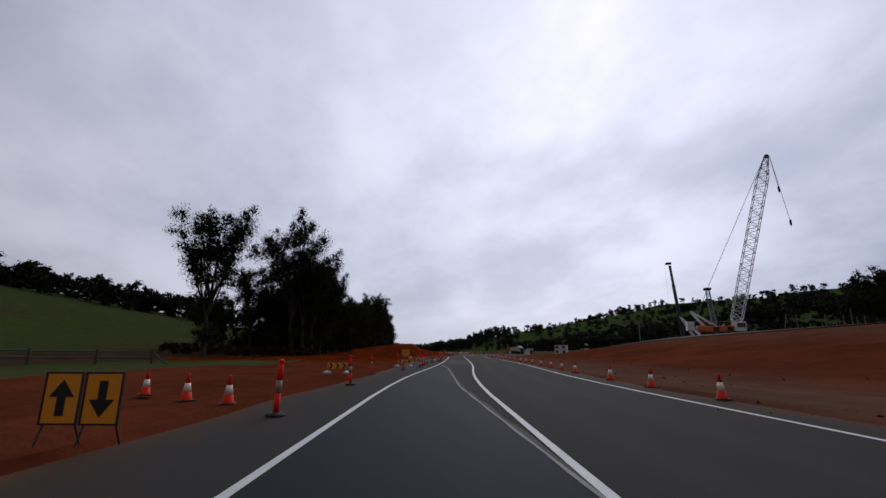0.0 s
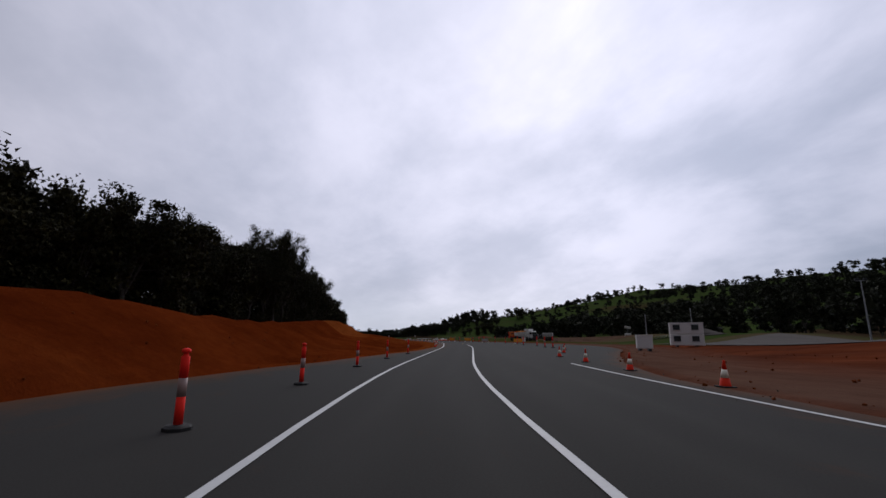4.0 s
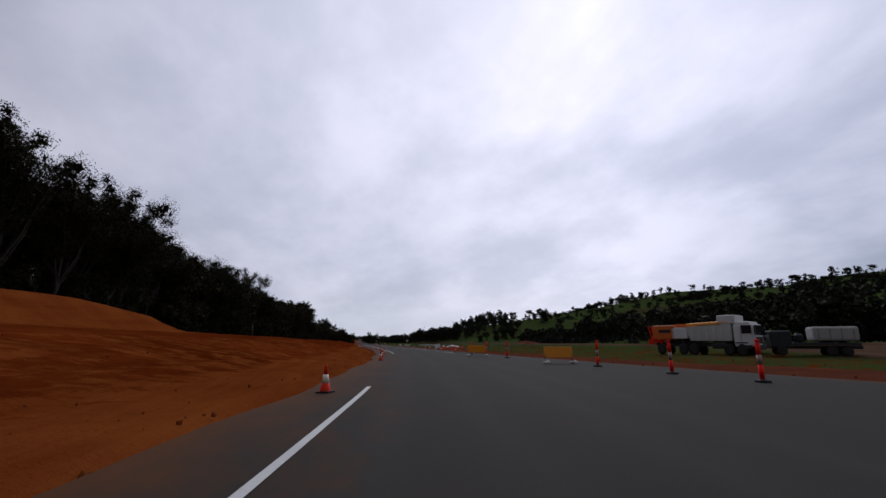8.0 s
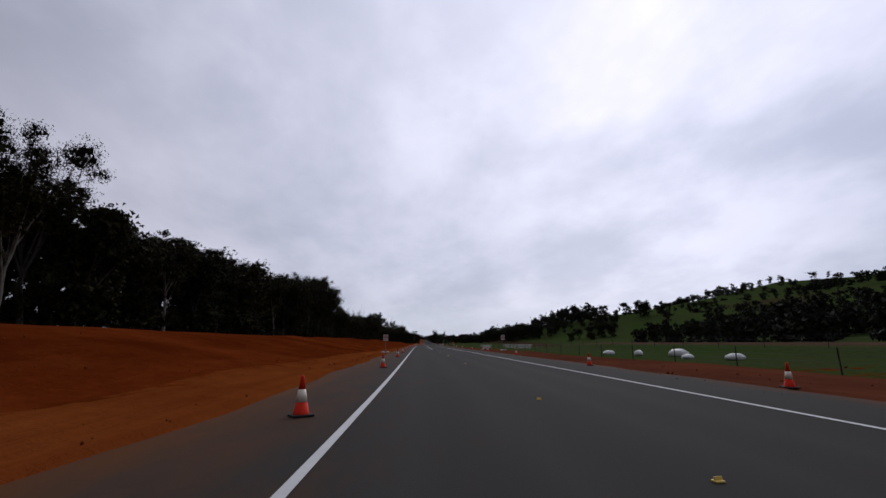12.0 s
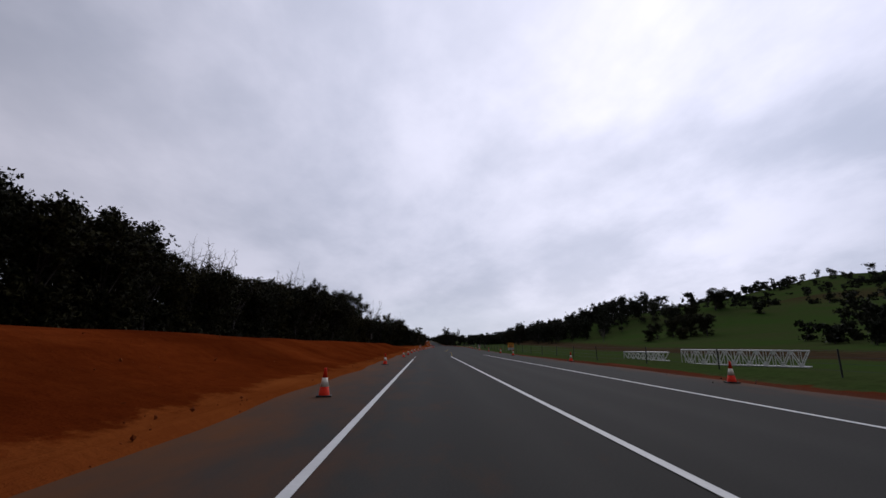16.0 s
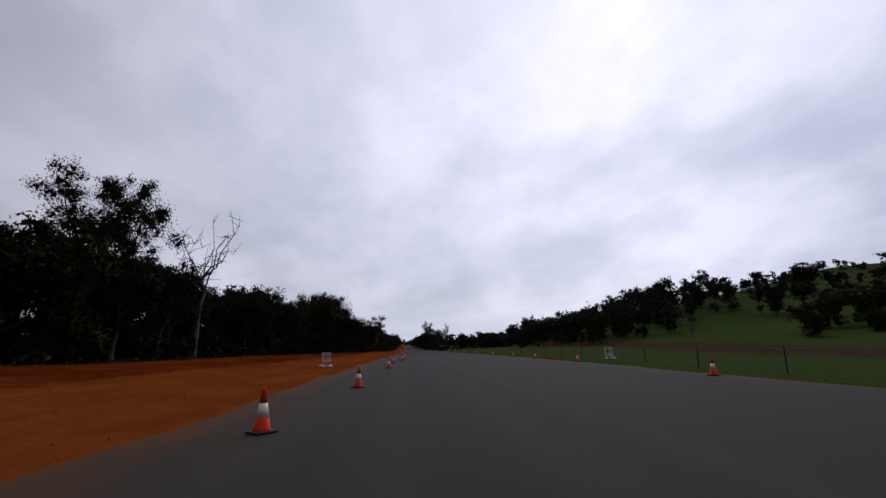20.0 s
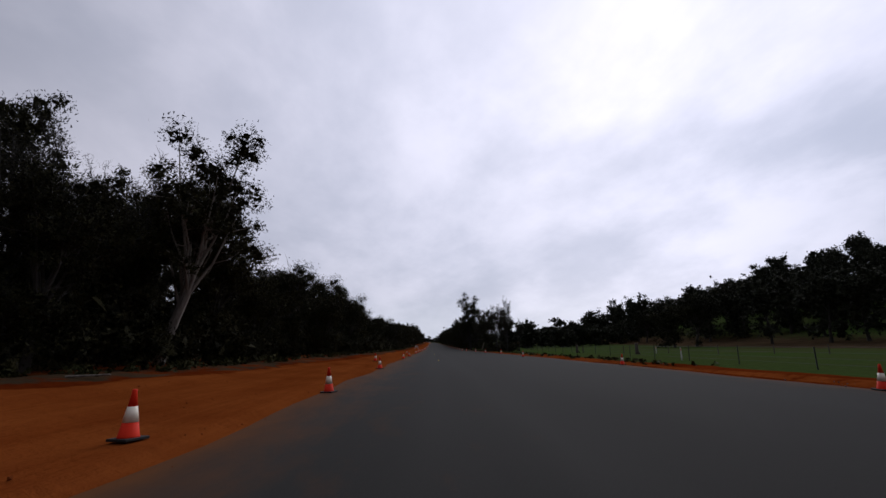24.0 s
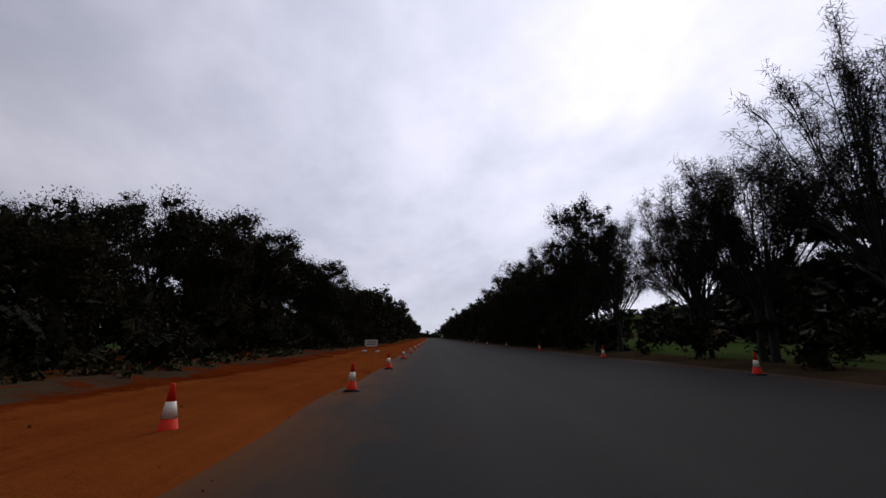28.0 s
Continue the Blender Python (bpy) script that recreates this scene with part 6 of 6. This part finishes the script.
def truss_section(a, b, h, w, bays, label):
    e = thing("truss_section", label, "bridge truss", "white truss sections")
    L = (Vector(b) - Vector(a)).length
    for sy in (-w / 2, w / 2):
        bm = rod(rod(bm_new(), (0, sy, 0.12), (L, sy, 0.12), 0.10, None, 6), (0, sy, h), (L, sy, h), 0.10, None, 6)
        part("chord", bm, WHITE, e)
        for k in range(bays):
            x0, x1 = L * k / bays, L * (k + 1) / bays
            part("brace", rod(bm_new(), (x0, sy, 0.12 if k % 2 else h), (x1, sy, h if k % 2 else 0.12), 0.07, None, 6), WHITE, e)
            part("upright", rod(bm_new(), (x0, sy, 0.12), (x0, sy, h), 0.05, None, 6), WHITE, e)
    for k in range(0, bays + 1, 2):
        part("cross_tie", rod(bm_new(), (L * k / bays, -w / 2, h), (L * k / bays, w / 2, h), 0.05, None, 6), WHITE, e)
    z = float(ground_z((a[0] + b[0]) / 2, (a[1] + b[1]) / 2))
    e.matrix_basis = pose(a[0], a[1], z, 0, 0, math.degrees(math.atan2(b[1] - a[1], b[0] - a[0])))


truss_section((91.5, 518.5, 0), (101.5, 506.5, 0), 2.2, 1.4, 16, "long white steel truss section lying in the paddock")
truss_section((80.0, 513.0, 0), (83.0, 507.5, 0), 1.2, 1.0, 8, "short white steel truss section lying in the grass")


def bale(x, y, turn, sx, sy, sz):
    e = thing("wrapped_bundle", "white plastic-wrapped bundle lying on the grass", "bundle", "wrapped bundles")
    bm = bm_new()
    bmesh.ops.create_icosphere(bm, subdivisions=3, radius=1.0)
    for v in bm.verts:
        f = 1 + 0.10 * math.sin(v.co.x * 7 + y) * math.cos(v.co.y * 5 + x)
        v.co = Vector((v.co.x * sx * f, v.co.y * sy * f, max(v.co.z, -0.6) * sz * f + 0.58 * sz))
    part("wrapping", bm, WHITE, e, "", True)
    part("strap", lathe(bm_new(), [(sy * 0.95, -0.04), (sy * 0.95, 0.04)], 16), DARK_STEEL, e).matrix_basis = pose(0, 0, 0.5 * sz, 0, 90, 0) @ Matrix.Diagonal((sz / sy, 1, 1, 1))
    e.matrix_basis = pose(x, y, float(ground_z(x, y)), 0, 0, turn)


for q in [(76.4, 346, 20, 1.2, 0.6, 0.45), (74.3, 349.5, 70, 0.5, 0.4, 0.35), (75.9, 337.6, 10, 0.8, 0.45, 0.32), (73.8, 340.2, 40, 0.7, 0.4, 0.25), (72.5, 352.5, 15, 0.7, 0.4, 0.3)]:
    bale(*q)


def barrier_mesh():
    e = thing("barrier_mesh", "crumpled orange safety mesh sagging round a trench", "safety mesh")
    r = random.Random(4)
    bm = bm_new()
    n, rows_ = 46, 7
    g = []
    for i in range(n):
        t = i / (n - 1)
        x, y = 65.4 + 5.2 * t, 306.4 - 3.0 * t + 0.7 * math.sin(t * 9)
        z = float(ground_z(x, y))
        hgt = 0.34 + 0.2 * math.sin(t * 17) + r.uniform(-0.08, 0.08)
        g.append([Vector((x + 0.25 * math.sin(t * 31 + k), y + 0.2 * math.cos(t * 23 + k * 0.8), z + hgt * k / (rows_ - 1))) for k in range(rows_)])
    for i in range(n - 1):
        for k in range(rows_):
            rod(bm, g[i][k], g[i + 1][k], 0.016, None, 4)
            if k:
                rod(bm, g[i][k - 1], g[i][k], 0.010, None, 4)
    part("net", bm, RED_POST, e)
    for k in range(5):
        i = k * 11
        p = g[min(i, n - 1)][0]
        part("stake", rod(bm_new(), p, p + Vector((r.uniform(-0.1, 0.1), 0, 1.0)), 0.02, None, 6), RED_POST, e)


barrier_mesh()
for x, y, h in [(42.6, 303.5, 0.9), (43.6, 304.2, 0.7), (42.0, 302.4, 0.5)]:
    st = thing("marker_stake", "thin orange survey stake in red earth", "stake", "survey stakes")
    part("stake", rod(bm_new(), (0, 0, -0.1), (0.05, 0, h), 0.022, None, 6), RED_POST, st)
    part("flag", box(bm_new(), 0.08, 0, h * 0.85, 0.14, 0.01, 0.12), RED_POST, st)
    st.matrix_basis = pose(x, y, float(ground_z(x, y)))


# ---- fences ----
def wire_fence(label, pts, gap, h=1.1, wires=4, thick=0.035, mat=None):
    e = thing("wire_fence", label, "fence")
    r = random.Random(len(label))
    tops = []
    for (x0, y0), (x1, y1) in zip(pts, pts[1:]):
        n = max(1, int(math.hypot(x1 - x0, y1 - y0) / gap))
        for k in range(n):
            t = k / n
            tops.append((x0 + (x1 - x0) * t + r.uniform(-0.05, 0.05), y0 + (y1 - y0) * t))
    tops.append(pts[-1])
    zs = [float(ground_z(x, y)) for x, y in tops]
    for (x, y), z in zip(tops, zs):
        part("post", rod(bm_new(), (x, y, z - 0.2), (x + r.uniform(-0.05, 0.05), y, z + h * r.uniform(0.93, 1.05)), thick, thick * 0.9, 6), mat or DARK_STEEL, e)
    for w in range(wires):
        f = (w + 1) / (wires + 0.3)
        bm = bm_new()
        for i in range(len(tops) - 1):
            rod(bm, (*tops[i], zs[i] + h * f), (*tops[i + 1], zs[i + 1] + h * f), 0.006, None, 3)
        part("wire", bm, DARK_STEEL, e)


ys_ = list(range(268, 700, 24))
wire_fence("dark star-picket wire fence between verge and paddock", [(float(seal_right(y)) + (2.6 if y > 470 else 6.5), y) for y in ys_], 5.6)
wire_fence("wire fence with dark posts across the green paddock", [(72.5, 700), (76, 760), (79.7, 806), (82, 850), (90, 900)], 6.0, 1.2)
wire_fence("old grey wire fence beyond the verge", [(79.7, 806), (98.6, 792), (125, 775)], 5.0, 1.2, 4, 0.06, TIMBER)
wire_fence("dark stock fence on the far side of the verge", [(92, 262), (90, 300), (88, 350), (86, 420), (88, 480)], 7.0, 1.3)
wire_fence("post-and-wire fence at the foot of the embankment", [(75, 205), (83, 222), (96, 228)], 6.0, 1.1)


def strainer(x, y, h, r, label):
    e = thing("strainer_post", label, "fence post", "timber strainer posts")
    part("post", lathe(bm_new(), [(r * 1.1, -0.2), (r, 0.4), (r * 0.92, h * 0.9), (r * 0.7, h)], 10), TIMBER, e, "", True)
    part("stay", rod(bm_new(), (0.0, 0, h * 0.55), (1.0, 0.3, 0.0), r * 0.4, None, 6), TIMBER, e)
    e.matrix_basis = pose(x, y, float(ground_z(x, y)), 2, -2, 30)


strainer(68.6, 584.2, 1.35, 0.16, "thick dark timber strainer post beside the grass")
strainer(78.6, 805.4, 1.35, 0.18, "thick dark timber strainer post by the sandy verge")
strainer(82.5, 794.0, 1.5, 0.22, "stout grey timber post near the paddock gate")


def rail_fence():
    e = thing("rail_fence", "old dark timber post-and-rail fence before a green field", "fence")
    pts = [(-29.5, 37.5), (-26.5, 41.0), (-23.5, 44.5), (-20.5, 48.0)]
    zs = [float(ground_z(*p)) for p in pts]
    for (x, y), z in zip(pts, zs):
        part("post", rod(bm_new(), (x, y, z - 0.2), (x, y, z + 1.35), 0.13, 0.11, 8), TIMBER, e)
    for f in (0.62, 1.15):
        for i in range(3):
            part("rail", rod(bm_new(), (*pts[i], zs[i] + f), (*pts[i + 1], zs[i + 1] + f + 0.03), 0.07, 0.06, 7), TIMBER, e)
    part("brace", rod(bm_new(), (*pts[3], zs[3] + 1.1), (pts[3][0] + 1.6, pts[3][1] - 0.6, zs[3]), 0.07, None, 7), TIMBER, e)


rail_fence()
for x, y in [(77.5, 775), (88, 800)]:
    gp = thing("guide_post", "slim white roadside guide post", "guide post", "guide posts")
    part("blade", box(bm_new(), 0, 0, 0.5, 0.1, 0.03, 1.05, None, 0.01), WHITE, gp)
    part("reflector", box(bm_new(), 0, -0.018, 0.85, 0.07, 0.006, 0.14), RED, gp)
    gp.matrix_basis = pose(x, y, float(ground_z(x, y)))
for x, y, s in [(46.3, 793, 1.0), (45.2, 752, 0.8), (46.4, 861, 0.7)]:
    br = thing("fallen_branch", "pale bare branch lying on the sandy verge", "branch", "fallen branches")
    part("limb", rod(rod(rod(bm_new(), (0, 0, 0.06), (1.4, 0.5, 0.1), 0.05, 0.03, 7), (0.7, 0.25, 0.08), (1.1, 0.8, 0.12), 0.025, 0.012, 6), (1.1, 0.4, 0.09), (1.6, 0.2, 0.16), 0.02, 0.01, 6), BARK_PALE, br)
    br.matrix_basis = pose(x, y, float(ground_z(x, y)), 0, 0, rnd.uniform(0, 360)) @ Matrix.Scale(s, 4)


def earth_mound(x, y, rx, ry, h, mat, label):
    n, m = 22, 12
    verts, faces = [], []
    r = np.random.RandomState(int(x + y))
    for i in range(m + 1):
        f = i / m
        for k in range(n):
            a = 2 * math.pi * k / n
            j = 1 + 0.12 * math.sin(3 * a + x) + 0.06 * r.normal()
            px, py = x + rx * f * j * math.cos(a), y + ry * f * j * math.sin(a)
            verts.append((px, py, float(ground_z(px, py)) - 0.08 + h * (1 - f) ** 1.15 * (1 + 0.05 * r.normal())))
    for i in range(m):
        for k in range(n):
            a, b = i * n + k, i * n + (k + 1) % n
            faces.append((a, a + n, b + n, b))
    ob = mesh_object("earth_mound", verts, faces, [mat])
    tagged(ob, label, "earth mound")
    return ob


RED_PILE = asphalt("loose_red_earth", (0.06, 0.010, 0.003), (0.17, 0.038, 0.009), 1.0)
earth_mound(118, 203, 6, 5, 2.0, GRAVEL, "low mound of grey gravel on the verge")
earth_mound(97, 335, 5, 3.5, 0.9, RED_PILE, "mound of loose red earth behind the stock fence")
earth_mound(69.5, 300.5, 2.6, 2.0, 0.55, RED_PILE, "low mound of red spoil beside the trench")


# ---- rocky scars on the hillside ----
def rock_scar(x0, y0, x1, y1, w, seed):
    """A broken band of pale stones that follows the slope."""
    r = np.random.RandomState(seed)
    V, Fc, n = [], [], 0
    for _ in range(260):
        t = r.uniform()
        x, y = x0 + (x1 - x0) * t + r.normal(0, w), y0 + (y1 - y0) * t + r.normal(0, w)
        sz = r.uniform(0.5, 1.9)
        V.append(np.array([x, y, float(ground_z(x, y)) + 0.1]) + OCTA * sz * r.uniform(0.6, 1.3, (6, 1)) * np.array([1.0, 1.0, 0.5]))
        Fc.append(OCTA_F + n)
        n += 6
    tagged(mesh_object("rock_scar", np.concatenate(V), np.concatenate(Fc), [GRAVEL], smooth=False), "pale broken rocks strewn across the green hillside", "rocks", kind="stuff")


rock_scar(660, 1265, 735, 1240, 2.2, 31)
rock_scar(640, 1215, 690, 1195, 1.6, 32)


# ---- haul road on the embankment ----
def haul_road():
    ys = np.arange(-60, 186, 3.0)
    verts, faces = [], []
    near_edge = table([(-60, 43), (30, 41), (70, 35), (105, 25), (186, 23)])
    for y in ys:
        for d in np.linspace(float(near_edge(y)), 58, 13):
            x = float(seal_right(y)) + d
            verts.append((x, float(y), float(ground_z(x, y)) + 0.12))
    for i in range(len(ys) - 1):
        for j in range(12):
            a = i * 13 + j
            faces.append((a, a + 1, a + 14, a + 13))
    tagged(mesh_object("haul_road", verts, faces, [GRAVEL]), "grey gravel haul road along the top of the embankment", "road", kind="structure")


haul_road()


CLOD = asphalt("crumbled_earth", (0.09, 0.018, 0.004), (0.20, 0.052, 0.012), 1.0)


# ---- clods and stones on the bare verges ----


def clods(name, label, seed, count, y0, y1, place, mat, lo, hi):
    r = np.random.RandomState(seed)
    V, Fc, n = [], [], 0
    for _ in range(count):
        y = r.uniform(y0, y1)
        x = place(r, y)
        s = lo + (hi - lo) * r.uniform() ** 3
        inside = seal_left(y) - 0.3 < x < seal_right(y) + 0.3
        z = float(road_z(y)) if inside else float(ground_z(x, y))
        V.append(np.array([x, y, z + s * 0.2]) + OCTA * s * r.uniform(0.65, 1.2, (6, 1)) * np.array([1.0, 1.0, 0.7]) @ np.linalg.qr(r.normal(0, 1, (3, 3)))[0])
        Fc.append(OCTA_F + n)
        n += 6
    return tagged(mesh_object(name, np.concatenate(V), np.concatenate(Fc), [mat], smooth=False), label, "loose earth", kind="stuff")


clods("earth_clods", "loose clods of red earth over the bare verge", 21, 3800, 75, 600, lambda r, y: float(seal_left(y)) - 0.3 - 22 * r.uniform() ** 1.7, CLOD, 0.02, 0.075)
clods("earth_clods", "small crumbs of orange sand along the road edge", 22, 1800, 500, 960, lambda r, y: float(seal_left(y)) + 0.4 - 8 * r.uniform() ** 1.5, CLOD, 0.012, 0.04)
clods("earth_clods", "loose clods of red earth below the embankment", 23, 1600, 0, 330, lambda r, y: float(seal_right(y)) - 0.2 + 14 * r.uniform() ** 1.6, CLOD, 0.02, 0.10)
clods("loose_stones", "loose grey stones strewn along the seal edge", 24, 1500, 0, 950, lambda r, y: float(seal_right(y)) - 1.5 + 3 * r.uniform(), GRAVEL, 0.012, 0.05)


# late singles over the wood
plant("near_b", 11.0, 280.0, 1.82, 130, 1.55)
for key, x, y, h, w in [("near_b", -23.5, 97, 1.5, 1.45), ("near_d", -20, 101, 1.3, 1.4), ("near_d", -31, 96, 1.1, 1.3), ("near_d", 41.5, 861.5, 0.84, 0.8), ("near_d", 41.8, 868.5, 0.74, 0.75)]:
    plant(key, x, y, h, 40 + 9 * x, w)
